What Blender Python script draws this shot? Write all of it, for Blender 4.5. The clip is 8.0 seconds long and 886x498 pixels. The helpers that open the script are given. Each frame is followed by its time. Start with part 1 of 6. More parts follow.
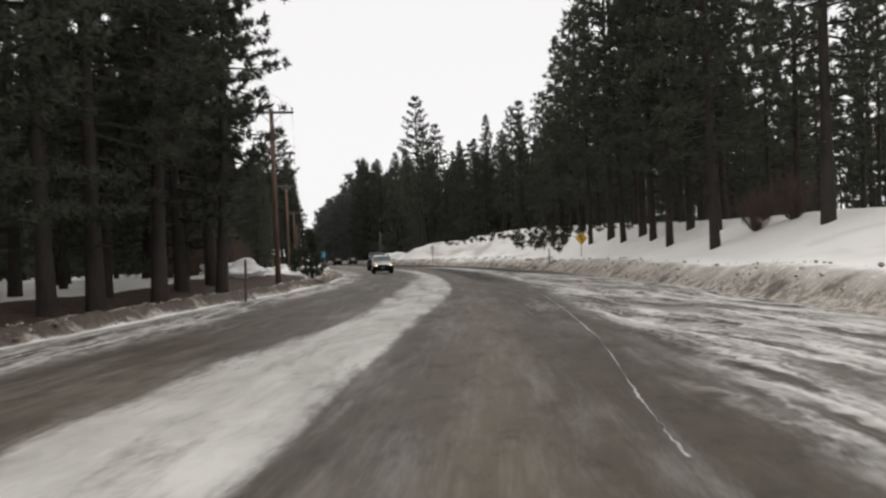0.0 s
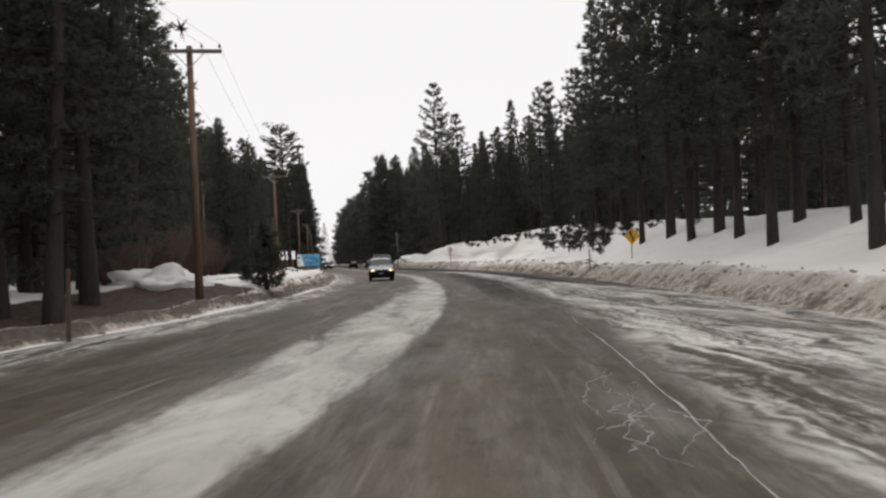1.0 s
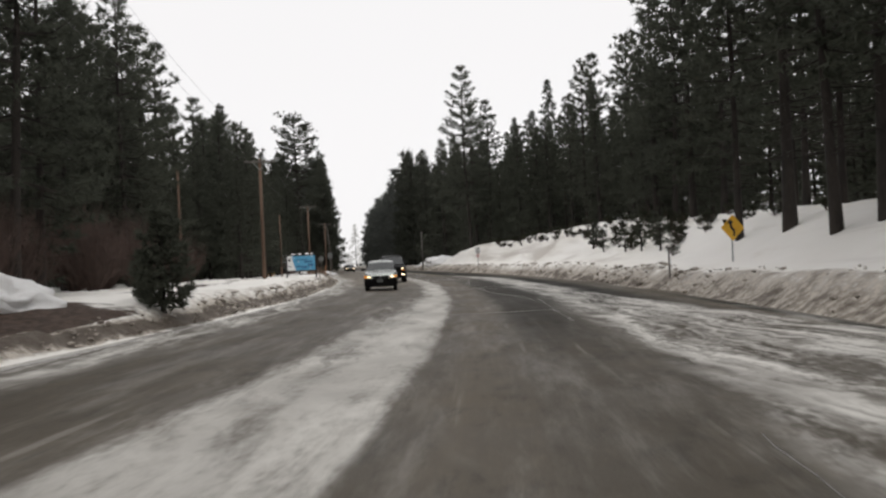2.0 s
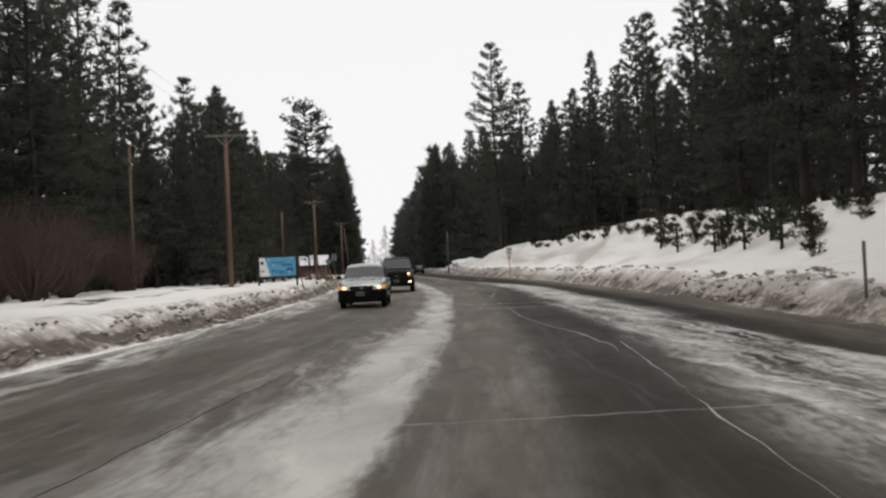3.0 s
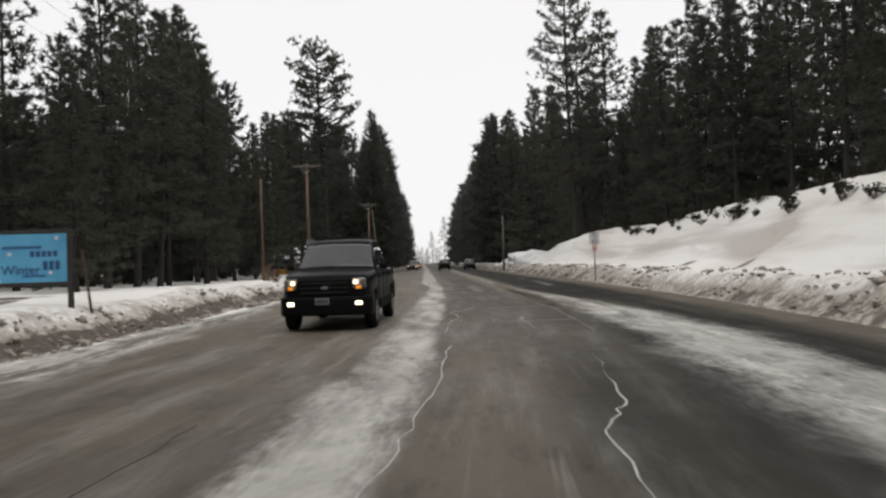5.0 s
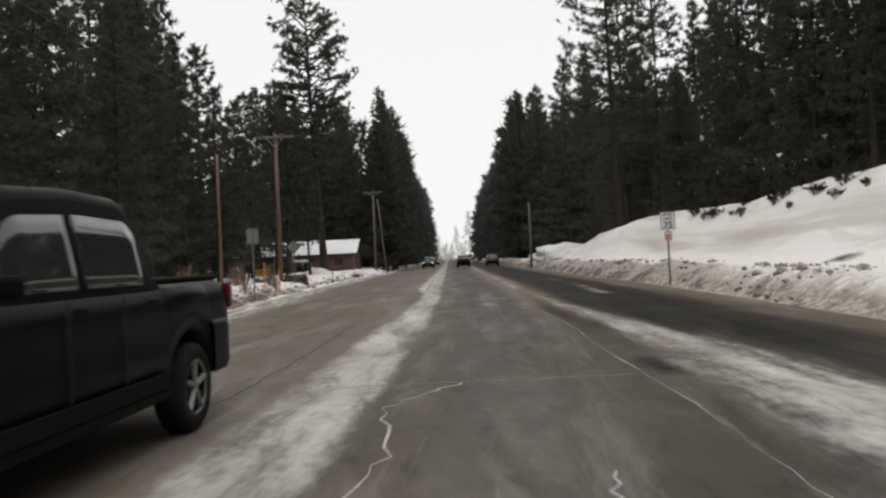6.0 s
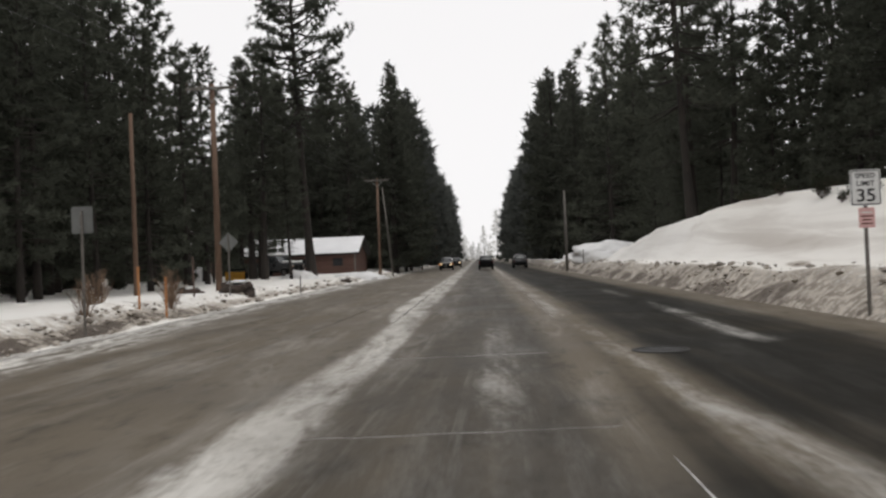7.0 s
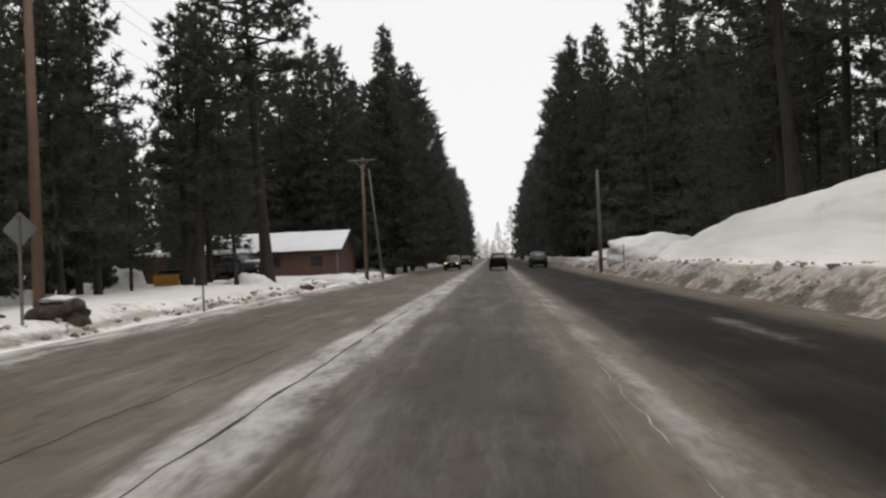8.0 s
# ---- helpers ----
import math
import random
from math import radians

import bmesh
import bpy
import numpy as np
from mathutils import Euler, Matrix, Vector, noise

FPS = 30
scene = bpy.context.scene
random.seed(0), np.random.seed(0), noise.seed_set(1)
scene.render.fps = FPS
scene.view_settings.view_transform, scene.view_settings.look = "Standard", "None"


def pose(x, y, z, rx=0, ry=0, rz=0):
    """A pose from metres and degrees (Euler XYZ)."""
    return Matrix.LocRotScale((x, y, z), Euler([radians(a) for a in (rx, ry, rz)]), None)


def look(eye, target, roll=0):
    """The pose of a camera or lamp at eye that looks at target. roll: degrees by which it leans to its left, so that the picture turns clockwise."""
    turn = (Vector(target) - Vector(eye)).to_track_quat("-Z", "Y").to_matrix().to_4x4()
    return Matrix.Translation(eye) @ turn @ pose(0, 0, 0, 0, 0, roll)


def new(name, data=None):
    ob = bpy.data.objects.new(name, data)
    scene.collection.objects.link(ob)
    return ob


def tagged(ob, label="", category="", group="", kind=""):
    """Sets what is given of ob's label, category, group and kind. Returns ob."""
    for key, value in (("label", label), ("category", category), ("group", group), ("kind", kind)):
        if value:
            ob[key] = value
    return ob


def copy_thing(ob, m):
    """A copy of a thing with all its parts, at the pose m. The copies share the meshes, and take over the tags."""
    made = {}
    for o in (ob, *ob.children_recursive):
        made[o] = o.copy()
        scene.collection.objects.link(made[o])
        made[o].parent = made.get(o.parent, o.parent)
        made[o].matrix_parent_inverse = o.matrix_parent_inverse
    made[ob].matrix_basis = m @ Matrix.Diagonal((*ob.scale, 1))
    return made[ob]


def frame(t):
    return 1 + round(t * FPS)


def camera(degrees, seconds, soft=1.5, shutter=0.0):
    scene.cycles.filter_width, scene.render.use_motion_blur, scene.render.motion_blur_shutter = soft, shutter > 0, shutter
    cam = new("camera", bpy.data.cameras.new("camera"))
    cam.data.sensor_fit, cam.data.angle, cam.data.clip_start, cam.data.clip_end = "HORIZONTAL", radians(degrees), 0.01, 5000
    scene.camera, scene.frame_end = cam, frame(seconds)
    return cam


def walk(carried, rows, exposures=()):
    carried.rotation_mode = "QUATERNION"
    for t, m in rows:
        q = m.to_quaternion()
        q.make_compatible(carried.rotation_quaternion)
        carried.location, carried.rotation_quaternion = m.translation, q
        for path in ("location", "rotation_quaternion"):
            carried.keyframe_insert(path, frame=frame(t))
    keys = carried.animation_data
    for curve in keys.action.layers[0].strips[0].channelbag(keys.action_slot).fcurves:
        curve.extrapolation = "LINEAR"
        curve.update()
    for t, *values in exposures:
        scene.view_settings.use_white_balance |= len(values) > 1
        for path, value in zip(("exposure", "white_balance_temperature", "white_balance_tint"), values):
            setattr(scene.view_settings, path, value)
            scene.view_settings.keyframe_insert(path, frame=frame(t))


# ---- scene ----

# ---- camera and drive ----
cam = camera(58.0, 8.0, soft=2.4, shutter=0.14)
EYE = 1.46
ROWS = [
    (0.0, 0.005, 0.035, -12.926, 0.414, 2.507),
    (0.5, 2.166, 6.449, -12.034, 0.583, 2.379),
    (1.0, 4.153, 13.000, -10.917, 0.639, 2.583),
    (1.5, 5.972, 19.672, -9.654, 0.711, 2.630),
    (3.0, 10.565, 40.453, -6.072, 1.172, 2.641),
    (3.5, 11.837, 47.570, -4.768, 1.015, 2.550),
    (4.0, 12.975, 54.768, -3.683, 0.602, 2.744),
    (4.5, 14.000, 62.049, -2.522, 0.891, 2.087),
    (6.0, 16.378, 84.194, 0.403, 0.635, 2.506),
    (6.5, 16.936, 91.647, 1.524, 0.529, 2.569),
    (7.0, 17.361, 99.102, 2.448, 0.728, 2.308),
    (7.5, 17.649, 106.530, 3.091, 0.342, 2.465),
    (8.0, 17.795, 113.949, 3.515, 0.609, 2.446),
]
walk(cam, [(t, pose(x, y, EYE, 90 + pitch, roll, yaw)) for t, x, y, yaw, pitch, roll in ROWS], [(0.0, 0.15), (8.0, 0.15)])

# ---- world and light: a closed, pale overcast ----
world = bpy.data.worlds.new("overcast")
scene.world = world
world.use_nodes = True
wn, wl = world.node_tree.nodes, world.node_tree.links
wn.clear()
sky = wn.new("ShaderNodeTexSky")
sky.sky_type, sky.sun_disc, sky.sun_elevation, sky.sun_rotation = "NISHITA", False, radians(38), radians(200)
grey = wn.new("ShaderNodeHueSaturation")
grey.inputs["Saturation"].default_value, grey.inputs["Value"].default_value = 0.12, 0.07
cloud = wn.new("ShaderNodeMix")
cloud.data_type = "RGBA"
cloud.inputs["Factor"].default_value = 0.9
cloud.inputs["B"].default_value = (0.90, 0.885, 0.89, 1)
bg = wn.new("ShaderNodeBackground")
bg.inputs["Strength"].default_value = 1.0
wo = wn.new("ShaderNodeOutputWorld")
wl.new(sky.outputs[0], grey.inputs["Color"])
wl.new(grey.outputs[0], cloud.inputs["A"])
wl.new(cloud.outputs["Result"], bg.inputs["Color"])
wl.new(bg.outputs[0], wo.inputs[0])
sun = new("sun", bpy.data.lights.new("sun", "SUN"))
sun.data.energy, sun.data.angle, sun.data.color = 0.5, radians(40), (1.0, 0.97, 0.93)
sun.matrix_world = look((0, 0, 60), (-10, 30, 0))


# ---- materials ----
class Nodes:
    """A small helper that builds one node material."""

    def __init__(self, name):
        self.mat = bpy.data.materials.new(name)
        self.mat.use_nodes = True
        self.tree = self.mat.node_tree
        self.bsdf = self.tree.nodes["Principled BSDF"]

    def put(self, socket, value):
        if isinstance(value, bpy.types.NodeSocket):
            self.tree.links.new(value, socket)
        elif isinstance(value, tuple) and len(value) == 3 and socket.type == "RGBA":
            socket.default_value = (*value, 1)
        else:
            socket.default_value = value

    def node(self, kind, ins=None, out=0, **props):
        n = self.tree.nodes.new(kind)
        for key, value in props.items():
            setattr(n, key, value)
        for key, value in (ins or {}).items():
            self.put(n.inputs[key], value)
        return n.outputs[out]

    def math(self, op, a, b=0.0, c=0.0, clamp=False):
        return self.node("ShaderNodeMath", {0: a, 1: b, 2: c}, operation=op, use_clamp=clamp)

    def step(self, x, lo, hi):
        return self.node("ShaderNodeMapRange", {0: x, 1: lo, 2: hi, 3: 0.0, 4: 1.0}, interpolation_type="SMOOTHSTEP")

    def span(self, x, lo, hi, a, b):
        return self.node("ShaderNodeMapRange", {0: x, 1: lo, 2: hi, 3: a, 4: b})

    def mix(self, f, a, b):
        n = self.tree.nodes.new("ShaderNodeMix")
        n.data_type = "RGBA"
        self.put(n.inputs["Factor"], f)
        self.put(n.inputs["A"], a)
        self.put(n.inputs["B"], b)
        return n.outputs["Result"]

    def noise(self, where, scale, detail=4.0, rough=0.55, distort=0.0):
        return self.node("ShaderNodeTexNoise", {"Vector": where, "Scale": scale, "Detail": detail, "Roughness": rough, "Distortion": distort})

    def spot(self, stretch=(1, 1, 1)):
        c = self.node("ShaderNodeTexCoord", out=3)
        return self.node("ShaderNodeMapping", {"Vector": c, "Scale": stretch})

    def attr(self, name):
        return self.node("ShaderNodeAttribute", out=2, attribute_name=name)

    def bump(self, height, strength, distance=0.02):
        self.put(self.bsdf.inputs["Normal"], self.node("ShaderNodeBump", {"Height": height, "Strength": strength, "Distance": distance}))

    def finish(self, color=None, rough=None, metal=None, spec=None):
        for key, value in (("Base Color", color), ("Roughness", rough), ("Metallic", metal), ("Specular IOR Level", spec)):
            if value is not None:
                self.put(self.bsdf.inputs[key], value)
        return self.mat


def surface(name, a, b, rough=0.6, scale=3.0, fine=40.0, bump=0.2, metal=0.0, stretch=(1, 1, 1), spec=0.4):
    """A surface between two colours, with broad and fine variation and a little relief."""
    n = Nodes(name)
    p = n.spot(stretch)
    broad, small = n.noise(p, scale), n.noise(p, fine, 3)
    f = n.math("ADD", n.math("MULTIPLY", broad, 0.65), n.math("MULTIPLY", small, 0.35))
    n.bump(small, bump)
    return n.finish(n.mix(n.step(f, 0.32, 0.68), a, b), n.span(broad, 0.3, 0.7, max(rough - 0.08, 0.02), min(rough + 0.08, 1)), metal, spec)


def glowing(name, color, strength, base=(0.8, 0.8, 0.8)):
    n = Nodes(name)
    n.put(n.bsdf.inputs["Emission Color"], color)
    n.put(n.bsdf.inputs["Emission Strength"], strength)
    return n.finish(base, 0.2)


def road_material():
    n = Nodes("wet asphalt with drifted snow")
    uv = n.node("ShaderNodeUVMap", uv_map="plan")
    slow = n.node("ShaderNodeMapping", {"Vector": uv, "Scale": (1.0, 0.4, 1.0)})
    sway = n.node("ShaderNodeTexNoise", {"Vector": slow, "Scale": 0.55, "Detail": 3.0}, out=1)
    sway = n.node("ShaderNodeVectorMath", {0: sway, 1: (0.5, 0.5, 0.5)}, operation="SUBTRACT")
    sway = n.node("ShaderNodeVectorMath", {0: sway, 1: (1.6, 0.6, 0.0)}, operation="MULTIPLY")
    blown = n.node("ShaderNodeVectorMath", {0: uv, 1: sway}, operation="ADD")
    turned = n.node("ShaderNodeMapping", {"Vector": blown, "Rotation": (0, 0, radians(-6))})
    flow = n.node("ShaderNodeMapping", {"Vector": turned, "Scale": (1.0, 0.17, 1.0)})
    thread = n.node("ShaderNodeMapping", {"Vector": turned, "Scale": (1.4, 0.13, 1.0)})
    veil = n.node("ShaderNodeMapping", {"Vector": uv, "Scale": (1.0, 0.14, 1.0)})
    long = n.node("ShaderNodeMapping", {"Vector": uv, "Scale": (1.0, 0.02, 1.0)})
    lines = n.node("ShaderNodeMapping", {"Vector": uv, "Scale": (2.2, 0.05, 1.0)})
    cloudy = n.node("ShaderNodeMapping", {"Vector": blown, "Scale": (1.0, 0.32, 1.0)})
    comb = n.node("ShaderNodeMapping", {"Vector": turned, "Scale": (1.0, 0.11, 1.0)})
    cover, drift, sand, fresh = (n.attr(k) for k in ("cover", "drift", "sand", "fresh"))
    grain = n.noise(uv, 45, 3)
    broad = n.noise(uv, 0.35, 5, 0.6)
    ruts = n.noise(long, 1.7, 4, 0.6)
    wisps = n.noise(flow, 0.5, 6, 0.62, 0.3)
    edge = n.noise(flow, 1.1, 8, 0.64, 0.3)
    brushed = n.noise(comb, 2.6, 7, 0.62, 0.2)

    def threads(scale, width, offset):
        """Fine bright lines that wander and meet, like blown snow."""
        p = n.node("ShaderNodeVectorMath", {0: thread, 1: (offset, offset * 0.7, 0.0)}, operation="ADD")
        v = n.noise(p, scale, 3, 0.5, 0.9)
        return n.step(n.math("ABSOLUTE", n.math("SUBTRACT", v, 0.5)), width, 0.0)

    dark = n.mix(grain, (0.062, 0.053, 0.0415), (0.114, 0.099, 0.079))
    new_dark = n.mix(grain, (0.013, 0.0125, 0.0107), (0.027, 0.0258, 0.022))
    dusty = n.mix(grain, (0.112, 0.093, 0.068), (0.178, 0.151, 0.115))
    base = n.mix(fresh, dark, new_dark)
    base = n.mix(n.math("MULTIPLY", n.step(n.noise(veil, 0.45, 5, 0.6), 0.50, 0.70), n.math("MULTIPLY", n.math("SUBTRACT", 1.0, fresh), 0.22)), base, new_dark)
    s = n.math("ADD", sand, n.math("MULTIPLY", n.math("SUBTRACT", broad, 0.5), 0.9))
    s = n.math("ADD", s, n.math("MULTIPLY", n.math("SUBTRACT", ruts, 0.5), 0.8))
    base = n.mix(n.step(s, 0.1, 1.0), base, dusty)
    worn = n.node("ShaderNodeMapping", {"Vector": uv, "Scale": (1.0, 0.45, 1.0)})
    mottle = n.noise(worn, 2.4, 7, 0.68, 0.3)
    base = n.mix(n.math("MULTIPLY", n.step(mottle, 0.50, 0.68), 0.42), base, new_dark)
    base = n.mix(n.math("MULTIPLY", n.step(mottle, 0.47, 0.30), n.math("MULTIPLY", n.math("SUBTRACT", 1.0, fresh), 0.40)), base, dusty)
    flecks = n.noise(worn, 9.0, 5, 0.65)
    solid = n.math("ADD", cover, n.math("MULTIPLY", n.math("SUBTRACT", edge, 0.5), 1.7))
    solid = n.math("ADD", solid, n.math("MULTIPLY", n.math("SUBTRACT", flecks, 0.5), 0.9))
    solid = n.math("ADD", solid, n.math("MULTIPLY", n.math("SUBTRACT", mottle, 0.5), 0.9))
    solid = n.math("ADD", solid, n.math("MULTIPLY", n.math("SUBTRACT", brushed, 0.5), 1.3))
    solid = n.math("ADD", solid, n.math("MULTIPLY", n.math("SUBTRACT", ruts, 0.5), 0.9))
    solid = n.math("MULTIPLY", n.step(solid, 0.0, 1.10), n.math("MULTIPLY", n.step(cover, 0.02, 0.60), n.span(n.noise(cloudy, 0.9, 6, 0.62, 0.4), 0.32, 0.66, 0.42, 0.86)))
    loose = n.math("ADD", drift, n.math("MULTIPLY", n.math("SUBTRACT", wisps, 0.5), 2.6))
    loose = n.math("ADD", loose, n.math("MULTIPLY", n.math("SUBTRACT", broad, 0.5), 1.2))
    loose = n.step(loose, 0.05, 0.95)
    def web(stretch, width, offset):
        """A torn net of blown snow round dark cells."""
        p = n.node("ShaderNodeMapping", {"Vector": torn, "Scale": stretch, "Location": (offset, offset, 0.0)})
        d = n.node("ShaderNodeTexVoronoi", {"Vector": p, "Scale": 1.0}, feature="DISTANCE_TO_EDGE")
        return n.step(d, width, 0.0)

    fray = n.node("ShaderNodeTexNoise", {"Vector": turned, "Scale": 1.6, "Detail": 5.0, "Roughness": 0.6}, out=1)
    fray = n.node("ShaderNodeVectorMath", {0: fray, 1: (0.5, 0.5, 0.5)}, operation="SUBTRACT")
    fray = n.node("ShaderNodeVectorMath", {0: fray, 1: (0.7, 3.0, 0.0)}, operation="MULTIPLY")
    torn = n.node("ShaderNodeVectorMath", {0: turned, 1: fray}, operation="ADD")
    net = n.math("MAXIMUM", web((1.30, 0.15, 1.0), 0.20, 0.0), n.math("MULTIPLY", web((2.6, 0.28, 1.0), 0.24, 4.7), 0.70))
    net = n.math("MULTIPLY", net, n.step(n.math("ADD", edge, n.math("MULTIPLY", n.math("SUBTRACT", flecks, 0.5), 0.5)), 0.30, 0.58))
    smoke = n.math("MULTIPLY", n.step(n.noise(thread, 1.5, 8, 0.66, 0.5), 0.44, 0.72), 0.50)
    thin = n.math("MULTIPLY", n.math("ADD", n.math("MULTIPLY", net, 0.95), n.math("MULTIPLY", smoke, 0.75), clamp=True), n.math("ADD", n.math("MULTIPLY", loose, 0.85), 0.15))
    thin = n.math("MULTIPLY", thin, n.math("MULTIPLY", n.step(drift, 0.0, 0.75), 0.92))
    film = n.math("MULTIPLY", n.step(n.noise(veil, 1.1, 8, 0.74, 0.15), 0.44, 0.80), 0.28)
    streaks = n.math("MULTIPLY", n.step(n.noise(lines, 1.5, 6, 0.65, 0.3), 0.54, 0.74), n.math("MULTIPLY", n.step(broad, 0.42, 0.62), 0.26))
    curls = n.math("MULTIPLY", n.math("MULTIPLY", threads(0.42, 0.035, 3.1), n.step(wisps, 0.50, 0.66)), 0.13)
    film = n.math("MAXIMUM", n.math("MAXIMUM", film, streaks), curls)
    thin = n.math("MAXIMUM", thin, n.math("MULTIPLY", film, n.math("SUBTRACT", 1.0, n.math("MULTIPLY", fresh, 0.80))))
    snow = n.math("MAXIMUM", solid, thin)
    color = n.mix(snow, base, n.mix(grain, (0.66, 0.64, 0.595), (0.80, 0.78, 0.735)))
    n.bump(n.math("ADD", n.math("MULTIPLY", grain, 0.5), n.math("MULTIPLY", snow, 1.5)), 0.25, 0.012)
    rough = n.math("ADD", n.span(broad, 0.3, 0.7, 0.5, 0.7), n.math("MULTIPLY", snow, 0.3))
    return n.finish(color, rough, 0.0, n.span(fresh, 0.0, 1.0, 0.10, 0.03))


def ground_material():
    n = Nodes("snow, dirty plough berm and bare earth")
    p = n.spot()
    dirt, bare = n.attr("dirt"), n.attr("bare")
    broad, mid, small, fine = n.noise(p, 0.12, 4), n.noise(p, 0.9, 5, 0.6), n.noise(p, 4.5, 5, 0.62), n.noise(p, 22, 3)
    snow = n.mix(n.step(broad, 0.35, 0.65), (0.86, 0.835, 0.785), (0.93, 0.91, 0.87))
    snow = n.mix(n.math("MULTIPLY", n.step(fine, 0.62, 0.75), 0.10), snow, (0.30, 0.26, 0.22))
    snow = n.mix(n.math("MULTIPLY", n.step(n.noise(n.spot((0.5, 0.22, 1.0)), 0.8, 6, 0.65, 0.6), 0.54, 0.72), 0.32), snow, (0.50, 0.45, 0.385))
    layer = n.noise(n.spot((1.6, 0.16, 2.6)), 0.55, 6, 0.6, 0.8)
    smear = n.math("MULTIPLY", n.step(n.math("ADD", n.attr("stain"), n.math("MULTIPLY", n.math("SUBTRACT", layer, 0.5), 2.0)), 0.25, 0.95), n.math("MULTIPLY", n.math("MINIMUM", n.attr("stain"), 1.0), 0.55))
    snow = n.mix(smear, snow, (0.36, 0.31, 0.265))
    grime = n.mix(n.step(small, 0.40, 0.60), (0.27, 0.235, 0.195), (0.57, 0.52, 0.455))
    grime = n.mix(n.math("MULTIPLY", n.step(n.math("ADD", mid, n.math("MULTIPLY", n.step(dirt, 0.85, 1.3), 0.25)), 0.52, 0.68), n.span(dirt, 0.5, 1.2, 0.45, 0.9)), grime, (0.085, 0.066, 0.052))
    grime = n.mix(n.math("MULTIPLY", n.step(fine, 0.60, 0.72), n.span(dirt, 0.5, 1.2, 0.45, 1.0)), grime, (0.06, 0.05, 0.04))
    d = n.math("ADD", dirt, n.math("MULTIPLY", n.math("SUBTRACT", small, 0.5), 1.3))
    d = n.math("ADD", d, n.math("MULTIPLY", n.math("SUBTRACT", mid, 0.5), 0.8))
    color = n.mix(n.math("MULTIPLY", n.step(d, 0.30, 0.80), n.step(dirt, 0.02, 0.12)), snow, grime)
    soil = n.mix(n.step(small, 0.4, 0.6), (0.040, 0.026, 0.019), (0.090, 0.060, 0.045))
    b = n.math("ADD", bare, n.math("MULTIPLY", n.math("SUBTRACT", mid, 0.5), 0.9))
    color = n.mix(n.math("MULTIPLY", n.step(b, 0.45, 0.62), n.step(bare, 0.02, 0.1)), color, soil)
    n.bump(n.math("ADD", n.math("MULTIPLY", small, 0.7), n.math("MULTIPLY", fine, 0.3)), n.span(dirt, 0.1, 0.7, 0.4, 0.9), 0.07)
    return n.finish(color, 0.75, 0.0, 0.25)


def needle_material(name, a, b):
    n = Nodes(name)
    rnd = n.node("ShaderNodeObjectInfo", out=5)
    isl = n.node("ShaderNodeNewGeometry", out=8)
    f = n.math("ADD", n.math("MULTIPLY", isl, 0.6), n.math("MULTIPLY", rnd, 0.4))
    color = n.mix(f, a, b)
    n.finish(color, 0.8, 0.0, 0.1)
    through_light = n.node("ShaderNodeBsdfTranslucent", {"Color": color})
    both = n.node("ShaderNodeMixShader", {0: 0.5, 1: n.bsdf.outputs[0], 2: through_light})
    n.put(n.tree.nodes["Material Output"].inputs["Surface"], both)
    return n.mat


ROAD = road_material()
GROUND = ground_material()
NEEDLE = needle_material("dark pine needles", (0.072, 0.079, 0.062), (0.108, 0.115, 0.090))
# two paler copies of the needles, with distance haze put into the colour
NEEDLE_HAZE = needle_material("pine needles slightly paled for haze", (0.055, 0.060, 0.048), (0.110, 0.115, 0.092))
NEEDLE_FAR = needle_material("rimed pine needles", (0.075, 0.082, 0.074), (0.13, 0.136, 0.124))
# near-white base colour that stands in for the haze at the road's end
NEEDLE_HAZE_END = needle_material("pine needles painted pale as haze", (0.68, 0.68, 0.67), (0.78, 0.78, 0.77))
BRUSH_LEAF = needle_material("manzanita leaves", (0.030, 0.036, 0.024), (0.075, 0.080, 0.055))
BARK = surface("pine bark", (0.018, 0.015, 0.013), (0.046, 0.038, 0.032), 0.9, 2.0, 14, 0.8, stretch=(1, 1, 0.3))
TWIG = surface("bare red-brown twigs", (0.060, 0.041, 0.034), (0.115, 0.076, 0.062), 0.8, 4, 30)
DRYTWIG = surface("dry tan twigs", (0.13, 0.085, 0.055), (0.24, 0.165, 0.115), 0.85, 4, 30)
POLEWOOD = surface("weathered pole timber", (0.10, 0.062, 0.042), (0.20, 0.130, 0.092), 0.8, 1.2, 18, 0.5, stretch=(3, 3, 0.25))
GREYWOOD = surface("grey weathered timber", (0.10, 0.09, 0.08), (0.19, 0.175, 0.158), 0.8, 1.2, 18, 0.5, stretch=(3, 3, 0.25))
DARKWOOD = surface("dark stained timber", (0.018, 0.016, 0.015), (0.04, 0.036, 0.033), 0.7, 3, 20)
GALV = surface("galvanised steel", (0.30, 0.31, 0.31), (0.42, 0.43, 0.43), 0.45, 6, 60, 0.1, 0.8)
PLATE_BACK = surface("bare aluminium sign back", (0.13, 0.135, 0.13), (0.20, 0.205, 0.20), 0.55, 2, 30, 0.05, 0.3)
WIRE = surface("dull cable", (0.10, 0.10, 0.105), (0.16, 0.16, 0.165), 0.6, 1, 8)
CERAMIC = surface("brown insulator glaze", (0.05, 0.03, 0.025), (0.09, 0.06, 0.05), 0.25, 5, 30)
YELLOW = surface("yellow sign sheeting", (0.62, 0.33, 0.02), (0.70, 0.40, 0.035), 0.5, 3, 40, 0.03)
WHITE = surface("white sign sheeting", (0.70, 0.70, 0.69), (0.80, 0.80, 0.79), 0.5, 3, 40, 0.03)
BLACK = surface("black paint", (0.012, 0.012, 0.012), (0.022, 0.022, 0.022), 0.55, 3, 40, 0.03)
PINK = surface("faded pink sheeting", (0.62, 0.36, 0.35), (0.72, 0.47, 0.45), 0.55, 5, 40, 0.03)
